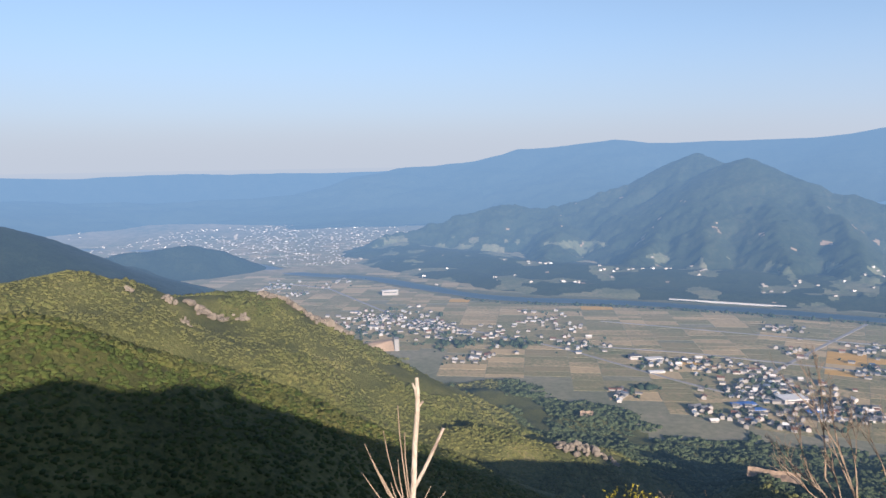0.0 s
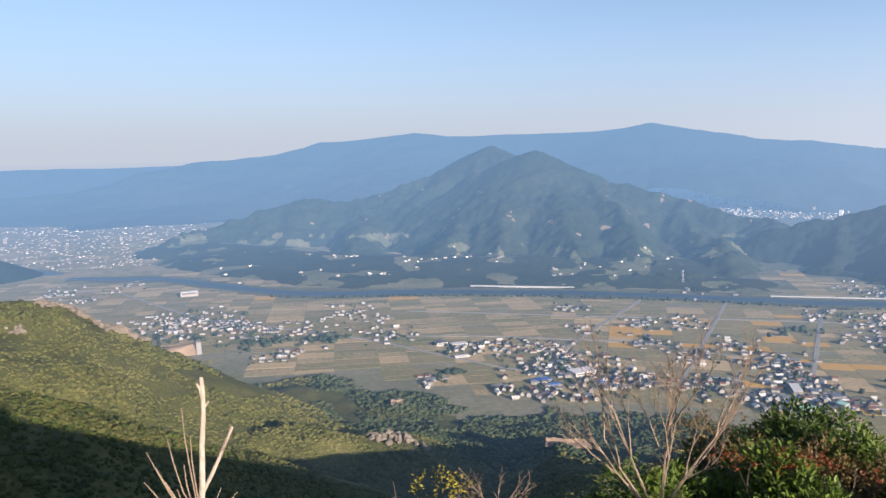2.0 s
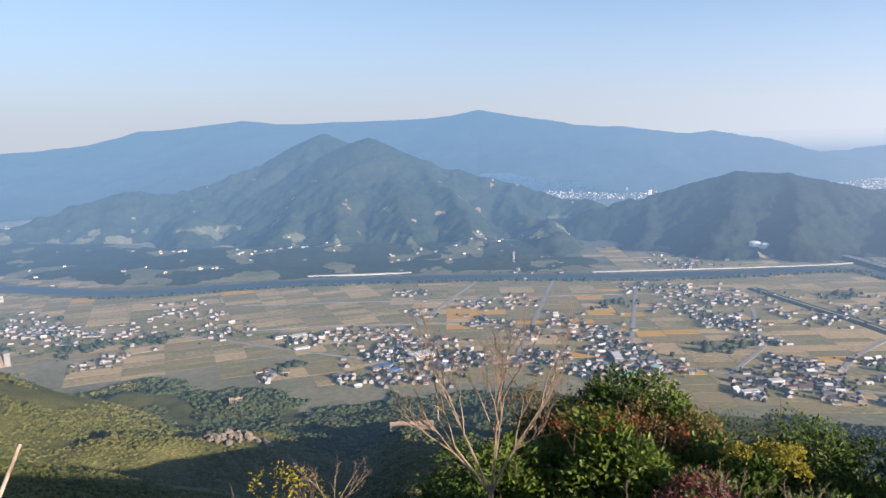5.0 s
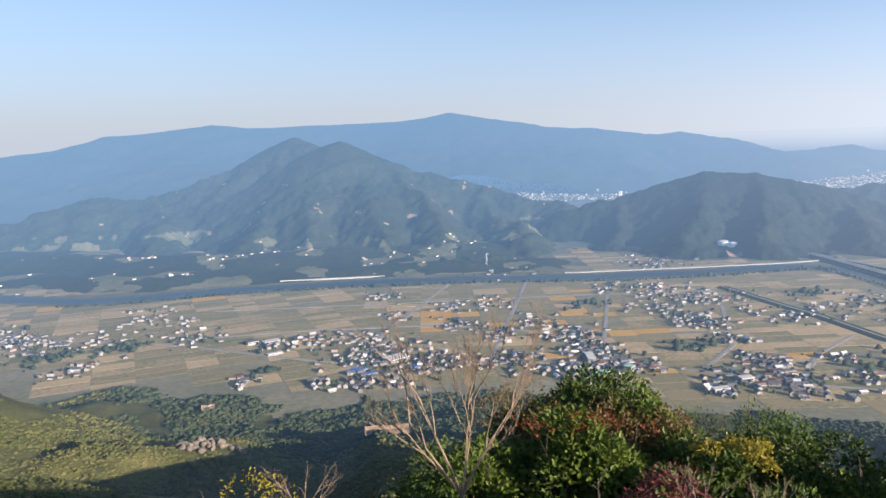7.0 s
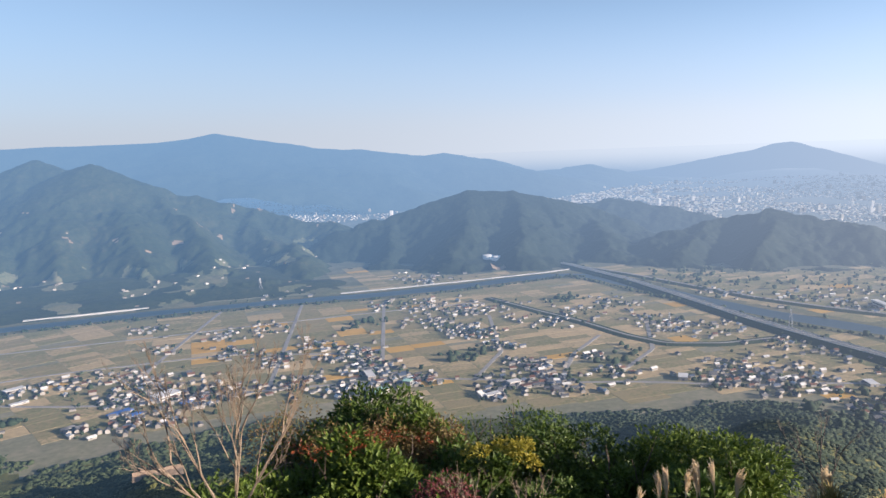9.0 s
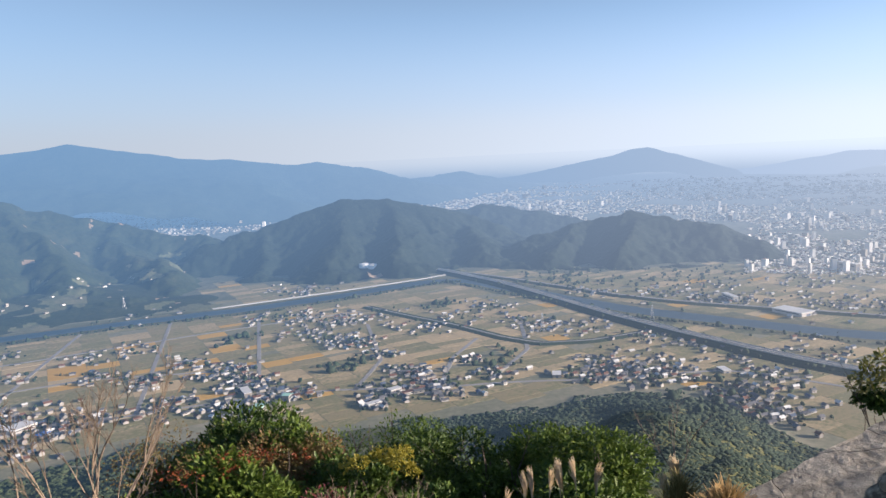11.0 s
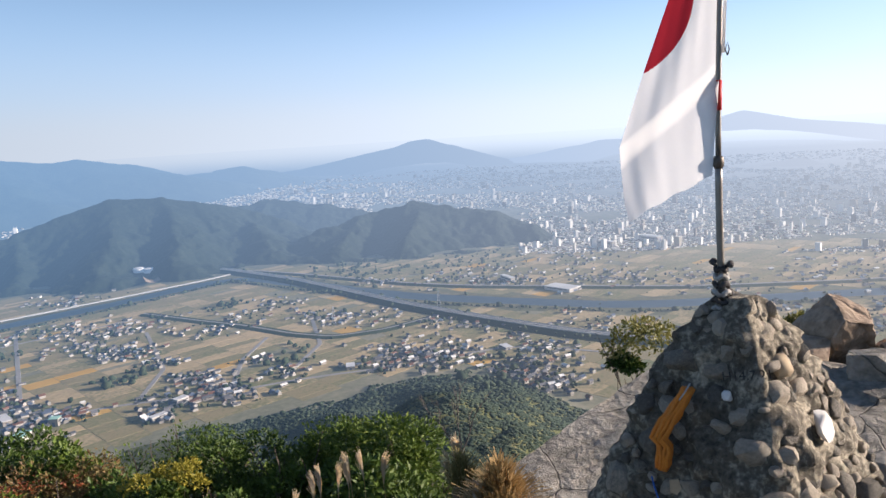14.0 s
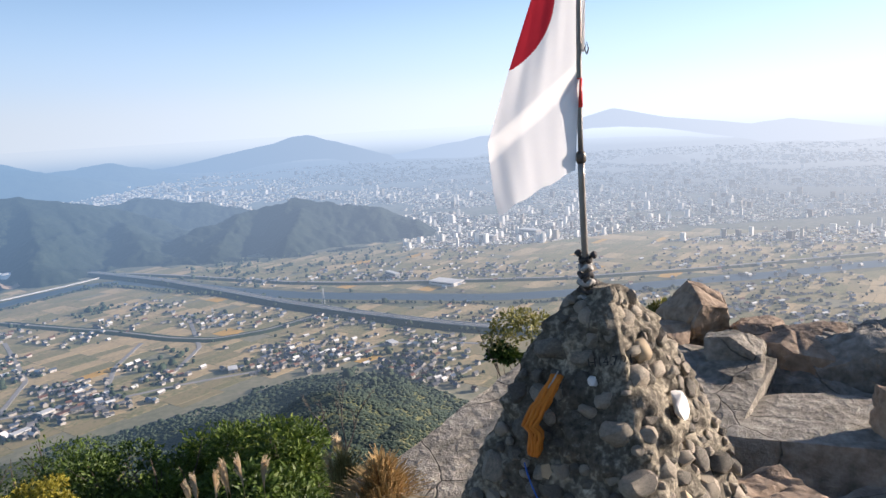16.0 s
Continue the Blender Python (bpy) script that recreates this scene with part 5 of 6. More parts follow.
# ---- outcrops and cuttings ----
def boulder(seed, res=2):
    r = np.random.default_rng(seed)
    bm = bmesh.new()
    bmesh.ops.create_icosphere(bm, subdivisions=res, radius=1)
    for vert in bm.verts:
        p = vert.co
        c = noise.voronoi(p * 0.8 + Vector((seed * 3.1, 0, 0)))[0][0]
        vert.co = p * (0.72 + 0.42 * c) + Vector((0, 0, 0.06 * noise.noise(p * 3)))
    v = np.array([q.co[:] for q in bm.verts])
    f = np.array([[q.index for q in face.verts] for face in bm.faces])
    bm.free()
    return v, f


BOULDERS = [boulder(s) for s in range(5)]


ROCK_MESHES = []
for bv, bf in BOULDERS:
    me = bpy.data.meshes.new("rock")
    me.from_pydata(bv.tolist(), [], bf.tolist())
    me.materials.append(M["rock"])
    ROCK_MESHES.append(me)


def outcrop(a, d, r, n, label, squash=0.8):
    top = new("rock_outcrop")
    o = np.array(at(a, d))
    o[2] = land(o[:1], o[1:2])[0]
    top.location = o
    for k in range(n * 2):
        p = o + rng.normal(0, r, 3) * (1, 1, 0)
        p[2] = land(p[:1], p[1:2])[0] + 1.5 + r * 0.2
        piece = new("rock", ROCK_MESHES[int(rng.integers(0, 5))])
        piece.parent = top
        piece.location = p - o
        piece.scale = rng.uniform(0.25, 0.8, 3) * r * (1, 1, squash)
        piece.rotation_euler.z = rng.uniform(0, 6.28)
    return tagged(top, label, "rock outcrop", "rock outcrops on the ridge")


for a, d, r, n in OUTCROPS:
    outcrop(a, d, r, n, "weathered pale granite showing through the scrub")


def cutting(a, d, w, label):
    """A bare bench cut in the wooded slope."""
    n = 12
    p = np.array(at(a, d))
    u = np.array((math.cos(radians(a)), -math.sin(radians(a)), 0))
    w_ = np.array((math.sin(radians(a)), math.cos(radians(a)), 0))
    V = []
    for i in range(n):
        for j, (o, h) in enumerate(((-9, 0.8), (-3, 2), (5, 2.4), (9, 5))):
            q = p + u * w * (i / (n - 1) - 0.5) + w_ * (o + 1.5 * math.sin(i * 0.9))
            V.append((q[0], q[1], land(p[:1], p[1:2])[0] + h + 0.4 * math.sin(i * 2.3 + j)))
    return tagged(mesh_object("bare_cutting", V, grid_faces(n, 4), M["slopecut"], smooth=False), label, "cutting", kind="structure")


cutting(24.6, 830, 52, "bare sandy clearing in the forest")
cutting(1.5, 700, 30, "strip of bare sand in the scrub")
cutting(11, 1120, 20, "small pale bank at the wood's edge")


def embankment():
    """The bare earth face and dark end wall beside the hamlet."""
    top = new("earth_embankment")
    top.matrix_world = pose(*at(-5.8, 1600), 0, 0, 6)
    top.location.z = 0
    v = [(-52, -8, 0), (48, -8, 0), (48, 10, 20), (-52, 14, 9), (48, 26, 20), (-52, 26, 9), (48, 30, 0), (-52, 30, 0)]
    part("slope", v, [(0, 1, 2, 3), (3, 2, 4, 5), (5, 4, 6, 7), (1, 6, 4, 2), (0, 3, 5, 7)], M["slopecut"], top)
    part("wall", *boxes([(54, 4, 0)], [(10, 24, 26)], np.zeros(1)), M["road"], top, "dark concrete end wall")
    return tagged(top, "bare brown earth embankment with a dark concrete wall", "embankment")


embankment()

# ---- the summit: rocks, cairn and flag ----
def near(x, y, z):
    """A place on the summit: metres from the first eye."""
    return Vector((x, y, EYE + z))


def rock_mesh(size, seed, cuts=8, rough=0.05, chip=0.16):
    """A broken block: a cut cube with worn edges, uneven faces and a few cleft planes."""
    r = random.Random(seed)
    bm = bmesh.new()
    bmesh.ops.create_cube(bm, size=1)
    for _ in range(3 if chip < 0.1 else 7):
        n = Vector((r.uniform(-1, 1), r.uniform(-1, 1), r.uniform(-0.5, 1))).normalized()
        geom = bm.verts[:] + bm.edges[:] + bm.faces[:]
        cut = bmesh.ops.bisect_plane(bm, geom=geom, plane_co=n * (r.uniform(0.5, 0.62) if chip < 0.1 else r.uniform(0.44, 0.6)), plane_no=n, clear_outer=True)
        edges = [g for g in cut["geom_cut"] if isinstance(g, bmesh.types.BMEdge)]
        if edges:
            bmesh.ops.contextual_create(bm, geom=edges)
    bmesh.ops.triangulate(bm, faces=bm.faces[:])
    for v in bm.verts:
        v.co = Vector([a * b for a, b in zip(v.co, size)])
    for _ in range(cuts):
        long = max(size) / 26
        edges = [e for e in bm.edges if e.calc_length() > long]
        if not edges or len(bm.verts) > 9000:
            break
        bmesh.ops.subdivide_edges(bm, edges=edges, cuts=1, use_grid_fill=True)
        bmesh.ops.triangulate(bm, faces=bm.faces[:])
    bmesh.ops.smooth_vert(bm, verts=bm.verts[:], factor=0.12, use_axis_x=True, use_axis_y=True, use_axis_z=True)
    bm.normal_update()
    o = Vector((seed * 1.7, seed * 0.3, 0))
    m = min(size)
    for v in bm.verts:
        p = v.co
        h = noise.fractal((p + o) * 2.2, 0.9, 2.1, 4) * rough + noise.fractal((p + o) * 9, 0.8, 2.1, 3) * rough * 0.3
        c = noise.voronoi((p + o) * 2.6)[0]
        h -= chip * m * 0.25 * max(0, 0.09 - (c[1] - c[0])) / 0.09
        v.co = p + v.normal * h * min(1, m * 2.5)
    return bm


def rock(name, place, size, turn, seed, label, mat, rough=0.045, group="", category="rock"):
    bm = rock_mesh(Vector(size), seed, rough=rough, chip=0.05 if name == "rock_slab" else 0.14)
    for poly in bm.faces:
        poly.smooth = True
    me = bpy.data.meshes.new(name)
    bm.to_mesh(me)
    bm.free()
    me.set_sharp_from_angle(angle=radians(32))
    me.materials.append(mat)
    ob = new(name, me)
    ob.matrix_world = Matrix.Translation(near(*place)) @ pose(0, 0, 0, *turn)
    return tagged(ob, label, category, group)


SUMMIT = "rocks of the summit"
rock("rock_slab", (5.38, -0.66, -2.45), (3.0, 1.75, 0.84), (3, -4.5, -27), 3, "broad sloping granite slab with shallow cracks", M["granite"], 0.018, SUMMIT)
rock("rock_slab", (4.08, -0.32, -2.54), (1.0, 1.2, 0.8), (-3, 3, -20), 4, "lower granite slab split from the larger one", M["granite"], 0.018, SUMMIT)
rock("rock_slab", (5.46, -2.78, -2.50), (1.40, 2.46, 0.84), (0, 1, -14), 5, "flat grey granite slab with straight joints", M["granite"], 0.012, SUMMIT)
rock("rock_slab", (4.16, -2.81, -2.72), (2.05, 2.34, 0.82), (1, 0, -14), 6, "low flat granite slab in front of a step", M["granite"], 0.012, SUMMIT)
rock("boulder", (7.04, -1.68, -1.84), (0.47, 0.54, 0.51), (16, -20, 24), 7, "reddish-brown block perched on the rocks", M["granite_warm"], 0.03, SUMMIT)
rock("boulder", (6.73, -1.39, -1.99), (0.35, 0.28, 0.40), (5, 6, -10), 8, "upright brown block between cairn and perched rock", M["granite_warm"], 0.018, SUMMIT)
rock("boulder", (6.53, -1.54, -2.07), (0.35, 0.23, 0.26), (8, -6, 30), 9, "small grey block wedged under the perched rock", M["granite"], 0.018, SUMMIT)
rock("boulder", (6.35, -1.83, -1.95), (0.49, 0.40, 0.35), (-4, 6, -20), 10, "rounded grey block with a cracked top", M["granite"], 0.03, SUMMIT)
rock("boulder", (6.02, -1.68, -2.06), (0.40, 0.47, 0.26), (3, -3, -20), 11, "low rounded block beside the cairn", M["granite"], 0.03, SUMMIT)
rock("boulder", (6.92, -2.16, -2.06), (0.47, 0.49, 0.40), (4, 5, 12), 18, "brown block with a split top", M["granite_warm"], 0.025, SUMMIT)
rock("boulder", (6.62, -2.37, -2.02), (0.58, 0.73, 0.35), (3, -5, -16), 12, "long warm-toned block with a sharp edge", M["granite_warm"], 0.025, SUMMIT)
rock("boulder", (6.55, -3.04, -2.09), (0.94, 1.11, 0.54), (-4, 3, -16), 13, "broad dark block at the edge", M["granite"], 0.04, SUMMIT)
rock("boulder", (4.99, -2.66, -2.05), (0.52, 0.52, 0.46), (4, -6, 12), 14, "weathered brown block with a lit edge", M["granite_warm"], 0.035, SUMMIT)
rock("boulder", (3.72, -1.3, -2.02), (0.95, 0.72, 0.56), (6, 8, -18), 15, "rough rock at the foot of the cairn", M["granite_warm"], 0.06, SUMMIT)
# out of view: added to throw shade on the flat slab
rock("boulder", (6.9, -5.3, -2.2), (2.2, 1.9, 1.5), (0, 2, 10), 16, "large granite block, unseen, added to shade the flat slab", M["granite"], 0.05, SUMMIT)
rock("boulder", (6.6, -2.0, -2.62), (1.7, 2.0, 1.0), (0, 0, -20), 17, "bedrock under the loose blocks", M["granite"], 0.05, SUMMIT)

# the cairn: mortar core, stones, inscription
CORNER = radians(194)


def cairn_radius(z):
    return np.interp(z, (-1.95, -1.75, -1.57, -1.33, -1.03, -0.85, -0.73, -0.68), (0.70, 0.64, 0.57, 0.49, 0.345, 0.235, 0.15, 0.10))


def cairn_point(angle, z, out=0.0):
    """A point of the cairn's skin: a square pyramid with rounded corners."""
    c, s = abs(math.cos(angle - CORNER + math.pi / 4)), abs(math.sin(angle - CORNER + math.pi / 4))
    square = 0.74 / ((c ** 16 + s ** 16) ** 0.0625)
    r = float(cairn_radius(z)) * square * 1.08 - 0.012 + out
    return Vector((3.37 + r * math.cos(angle), -0.56 + r * math.sin(angle), EYE + z))


def cairn():
    top = new("stone_cairn")
    top.location = near(3.37, -0.56, -1.85)
    base = top.location.copy()
    v, f = [], []
    na, nz = 120, 70
    for i in range(nz):
        z = -1.95 + 1.27 * i / (nz - 1)
        for k in range(na):
            p = cairn_point(2 * math.pi * k / na, z)
            out = (p - Vector((3.37, -0.56, p.z))).normalized()
            p = p + out * (0.045 * noise.fractal(p * 6, 0.9, 2, 4) + 0.016 * noise.fractal(p * 25, 0.9, 2, 2) + 0.06 * (noise.voronoi(p * 9)[0][0] - 0.62))
            v.append(tuple(p - base))
    for i in range(nz - 1):
        for k in range(na):
            f.append((i * na + k, i * na + (k + 1) % na, (i + 1) * na + (k + 1) % na, (i + 1) * na + k))
    f.append(tuple((nz - 1) * na + k for k in range(na)))
    part("mortar", v, f, M["mortar"], top, "rough grey mortar core", True)
    models = []
    for s in range(9):
        bm = bmesh.new()
        bmesh.ops.create_icosphere(bm, subdivisions=2, radius=1)
        chip = random.Random(s)
        flats = [(Vector([chip.gauss(0, 1) for _ in range(3)]).normalized(), chip.uniform(0.58, 0.85)) for _ in range(8)]
        for q in bm.verts:
            p = q.co.copy()
            for w, reach in flats:
                over = p.dot(w) - reach
                if over > 0:
                    p -= w * over
            q.co = p * (0.86 + 0.24 * noise.noise(p * 1.1 + Vector((s * 5, 0, 0))) + 0.07 * noise.noise(p * 3 + Vector((0, s * 3, 0))))
        for poly in bm.faces:
            poly.smooth = True
        me = bpy.data.meshes.new("stone")
        bm.to_mesh(me)
        bm.free()
        me.set_sharp_from_angle(angle=radians(40))
        me.materials.append(M["pebble"])
        models.append(me)
    r = random.Random(5)

    def stone(angle, z, w, h, deep, mesh, mat=None, label="", sink=0.25):
        p = cairn_point(angle, z)
        out = Vector((math.cos(angle), math.sin(angle), 0.45)).normalized()
        ob = new("stone", mesh if mat is None else mesh.copy())
        if mat is not None:
            ob.data.materials[0] = mat
        ob.parent = top
        tilt = out.to_track_quat("Z", "Y").to_matrix().to_4x4()
        ob.matrix_basis = Matrix.Translation(p - base - out * deep * sink) @ tilt @ pose(0, 0, 0, 0, 0, r.uniform(-25, 25)) @ Matrix.Diagonal((w, h, deep, 1))
        if label:
            tagged(ob, label)

    placed = []
    for _ in range(9000):
        angle, z = r.uniform(math.radians(108), math.radians(292)), r.uniform(-1.8, -0.72)
        w = min(0.085, max(0.022, r.lognormvariate(-2.95, 0.4)))
        p = cairn_point(angle, z)
        flat = (p - cairn_point(math.radians(184), -0.92)).length
        if flat < 0.10 or len(placed) >= 295:
            continue
        if any((p - q).length < (w + u) * 0.78 for q, u in placed):
            continue
        if (p - cairn_point(math.radians(243), -1.13)).length < 0.12:
            continue
        if r.random() < (0.5 if z > -1.0 else 0.55 if angle > CORNER else 0.0):
            continue
        placed.append((p, w))
        stone(angle, z, w * r.uniform(1.05, 1.45), w * r.uniform(0.8, 1.1), w * r.uniform(0.6, 0.95), models[r.randrange(9)], sink=0.3 if z < -1.0 else 0.5)
    stone(math.radians(243), -1.13, 0.082, 0.078, 0.03, models[2], M["quartz"], "flat white quartz stone", -0.7)
    stone(math.radians(214), -1.42, 0.075, 0.065, 0.05, models[4], M["tan_stone"], "tan rounded stone", 0.1)
    stone(math.radians(225), -0.9, 0.05, 0.075, 0.04, models[1], M["tan_stone"], "pale upright stone", 0.1)
    stone(math.radians(170), -0.985, 0.022, 0.03, 0.012, models[3], M["quartz"], "small white chip of stone", 0.0)
    stone(math.radians(200), -0.71, 0.06, 0.07, 0.06, models[0], M["mortar"], "capstone set in mortar", 0.6)
    stone(math.radians(250), -0.73, 0.05, 0.06, 0.05, models[5], M["mortar"], "capstone set in mortar", 0.6)
    # scratched date on the shaded face
    curve = bpy.data.curves.new("inscription", "FONT")
    curve.body, curve.size, curve.extrude, curve.align_x, curve.align_y = "H14.7.21", 0.046, 0.001, "CENTER", "CENTER"
    probe = new("inscription", curve)
    bpy.context.view_layer.update()
    me = bpy.data.meshes.new_from_object(probe.evaluated_get(bpy.context.evaluated_depsgraph_get()))
    bpy.data.objects.remove(probe)
    me.materials.append(M["soot"])
    ob = new("inscription", me)
    ob.parent = top
    ang = math.radians(184)
    p = cairn_point(ang, -0.90, 0.03)
    ob.matrix_basis = Matrix.Translation(p - base) @ pose(0, 0, 0, 66, -4, math.degrees(ang) + 90)
    tagged(ob, "date H14.7.21 scratched into the mortar")
    return tagged(top, "cone of rounded stones set in grey mortar on the summit rock", "cairn")


cairn()


def tube(points, radius, sides=8, taper=1.0):
    """A round rod along a line of points."""
    v, f = [], []
    n = len(points)
    for i, p in enumerate(points):
        p = Vector(p)
        w = (Vector(points[min(n - 1, i + 1)]) - Vector(points[max(0, i - 1)])).normalized()
        u = Vector((0.3, 1, 0.1)).cross(w).normalized()
        s = w.cross(u)
        r = radius[i] if isinstance(radius, (list, tuple)) else radius * (1 - (1 - taper) * i / max(1, n - 1))
        for k in range(sides):
            t = 2 * math.pi * k / sides
            v.append(tuple(p + (u * math.cos(t) + s * math.sin(t)) * r))
    for i in range(n - 1):
        f += [(i * sides + k, i * sides + (k + 1) % sides, (i + 1) * sides + (k + 1) % sides, (i + 1) * sides + k) for k in range(sides)]
    f += [tuple(range(sides))[::-1], tuple((n - 1) * sides + k for k in range(sides))]
    return v, f


def flagpole():
    top = new("flagpole")
    top.location = near(3.35, -0.516, -0.72)
    o = (0, 0, 0)
    lean = lambda z: (0.004 * math.sin(z * 3), 0.012 * math.sin(z * 2.4), z)
    part("pole", *tube([lean(z) for z in np.linspace(0, 0.55, 8)], 0.0135, 12), M["pole"], top, "dull metal pole", True)
    part("upper_pole", *tube([lean(z) for z in np.linspace(0.55, 1.75, 12)], 0.0105, 12), M["pole"], top, "thinner upper pole", True)
    part("joint", *tube([lean(0.525), lean(0.535), lean(0.56), lean(0.572)], [0.014, 0.02, 0.02, 0.014], 12), M["pole_dark"], top, "dark pole joint", True)
    part("tape", *tube([lean(0.737), lean(0.845)], 0.0125, 12), M["tape"], top, "red tape round the pole", True)
    r = random.Random(3)
    for k in range(6):
        z = 0.0 + 0.03 * k
        ring = [(0.001 + (0.034 - 0.003 * k) * math.cos(t), 0.004 + (0.034 - 0.003 * k) * math.sin(t), z + 0.008 * math.sin(3 * t + k)) for t in np.linspace(0, 6.1, 18)]
        part("lashing", *tube(ring, 0.0095, 6), M["cord_dark"] if k % 2 else M["cord_pale"], top, smooth=True)
    for x, y, z in ((0.012, 0.03, 0.17), (-0.012, -0.028, 0.165), (0.02, -0.03, 0.05)):
        part("knot", *tube([(x - 0.02, y, z), (x, y, z + 0.006), (x + 0.02, y + 0.01, z)], [0.008, 0.015, 0.007], 7), M["cord_dark"], top, smooth=True)
    part("clip", *tube([(-0.0, -0.02, 0.93), (0, -0.026, 0.95), (0, -0.02, 0.975), (0, -0.012, 0.95), (0, -0.02, 0.93)], 0.0025, 6), M["pole_dark"], top, "small metal clip", True)
    return tagged(top, "weathered metal flagpole lashed with cord to the cairn", "flagpole")


flagpole()


def flag():
    """A white flag with a red disc, hanging in folds from the pole."""
    nu, nv = 220, 300
    v = []
    for j in range(nv):
        q = j / (nv - 1)
        for i in range(nu):
            s = i / (nu - 1)  # 0 at the pole, 1 at the free side
            zr = 1.02 - q * 1.24
            zl = 1.02 - q * 1.405
            z = zr + (zl - zr) * s
            right = np.interp(z, (-0.4, -0.22, 0.0, 0.2, 1.1), (-0.47, -0.482, -0.497, -0.512, -0.55))
            left = np.interp(z, (-0.4, -0.30, -0.10, 0.148, 0.42, 1.02), (-0.185, -0.165, -0.15, -0.235, -0.335, -0.47))
            y = right + (left - right) * s
            hang = min(1, (1.05 - z) * 1.4)
            x = 3.36 + hang * (0.011 * math.sin(s * 4.2 + z * 2.2) + 0.002 * math.sin(s * 13 + z * 5) + 0.0005 * math.sin(s * 31 - z * 11)) * (0.25 + 0.75 * s)
            crease = 0.20 - (y + 0.512) * 0.80  # a fold runs down from the pole to the free side
            under = max(0.0, min(1.0, (crease - z) / 0.1))
            under = under * under * (3 - 2 * under)
            x -= 0.035 * under * math.exp(-max(0, crease - z) * 3) - 0.012 * (1 - under)
            v.append((x, y, z + 0.004 * math.sin(s * 19) * max(0, q - 0.9) * 10))
    f = grid_faces(nv, nu)
    c = np.array(v)[f].mean(1)
    red = (np.hypot(c[:, 1] + 0.115, c[:, 2] - 0.45) < 0.31) & (c[:, 2] > 0.20 - (c[:, 1] + 0.512) * 0.80 + 0.01)
    top = new("flag")
    top.location = near(3.35, -0.516, 0.2)
    v = np.array(v) - np.array((3.35, -0.516, 0.2))
    ob = part("cloth", v, f, [M["cloth"], M["cloth_red"]], top, "", True)
    ob.data.polygons.foreach_set("material_index", red.astype(np.int32))
    v, g = tube([(0.01, -0.03, 0.82), (0.005, -0.02, 0.4), (0.004, -0.006, 0.02)], 0.006, 6)
    part("hem", v, g, M["cloth"], top, "stitched hem along the pole", True)
    return tagged(top, "white cloth flag with a red disc hanging in folds", "flag")


flag()


def rope_bundle():
    top = new("rope_bundle")
    top.location = near(3.06, -0.36, -0.96)
    r = random.Random(8)
    base = Vector((3.06, -0.36, -0.96))
    for k in range(11):
        o = (k - 5) * 0.0052
        pts = []
        for t in np.linspace(0, 1, 14):
            z = -0.965 - 0.285 * t
            y = -0.385 + 0.11 * min(t, 0.62) / 0.62 - 0.026 * max(0, min(1, (t - 0.6) / 0.1)) + 0.03 * max(0, t - 0.72) + o * (0.6 + 0.35 * math.sin(t * 3)) + r.uniform(-0.005, 0.005)
            skin = cairn_point(math.atan2(y + 0.56, -0.3), z)
            x = skin.x - 0.03 - 0.012 * (k % 3) - 0.02 * math.sin(t * 3.1)
            pts.append(Vector((x, y, z)) - base)
        part("strand", *tube(pts, 0.0088, 6), M["rope"], top, smooth=True)
    pts = [Vector((3.13 - 0.05, -0.39, -0.93)) - base, Vector((3.05, -0.37, -0.955)) - base, Vector((3.03, -0.352, -0.975)) - base]
    part("tie", *tube(pts, 0.003, 5), M["cord_pale"], top, "thin pale tie string", True)
    pts = [Vector((cairn_point(math.radians(150), z).x - 0.02, -0.30 + 0.05 * math.sin(z * 9), z)) - base for z in np.linspace(-1.27, -1.6, 10)]
    part("cord", *tube(pts, 0.003, 5), M["cord_blue"], top, "thin blue cord hanging below", True)
    x = cairn_point(math.radians(158), -1.29).x - 0.04
    v = [(x - base.x, y - base.y, z - base.z) for y, z in ((-0.315, -1.255), (-0.345, -1.25), (-0.355, -1.285), (-0.34, -1.31), (-0.318, -1.30))]
    v += [(p[0] + 0.006, p[1], p[2]) for p in v]
    part("tag", v, [(0, 1, 2, 3, 4), (9, 8, 7, 6, 5)] + [(k, (k + 1) % 5, 5 + (k + 1) % 5, 5 + k) for k in range(5)], M["tan_stone"], top, "crumpled pale tag")
    return tagged(top, "bundle of orange rope hanging on the cairn", "rope")


rope_bundle()


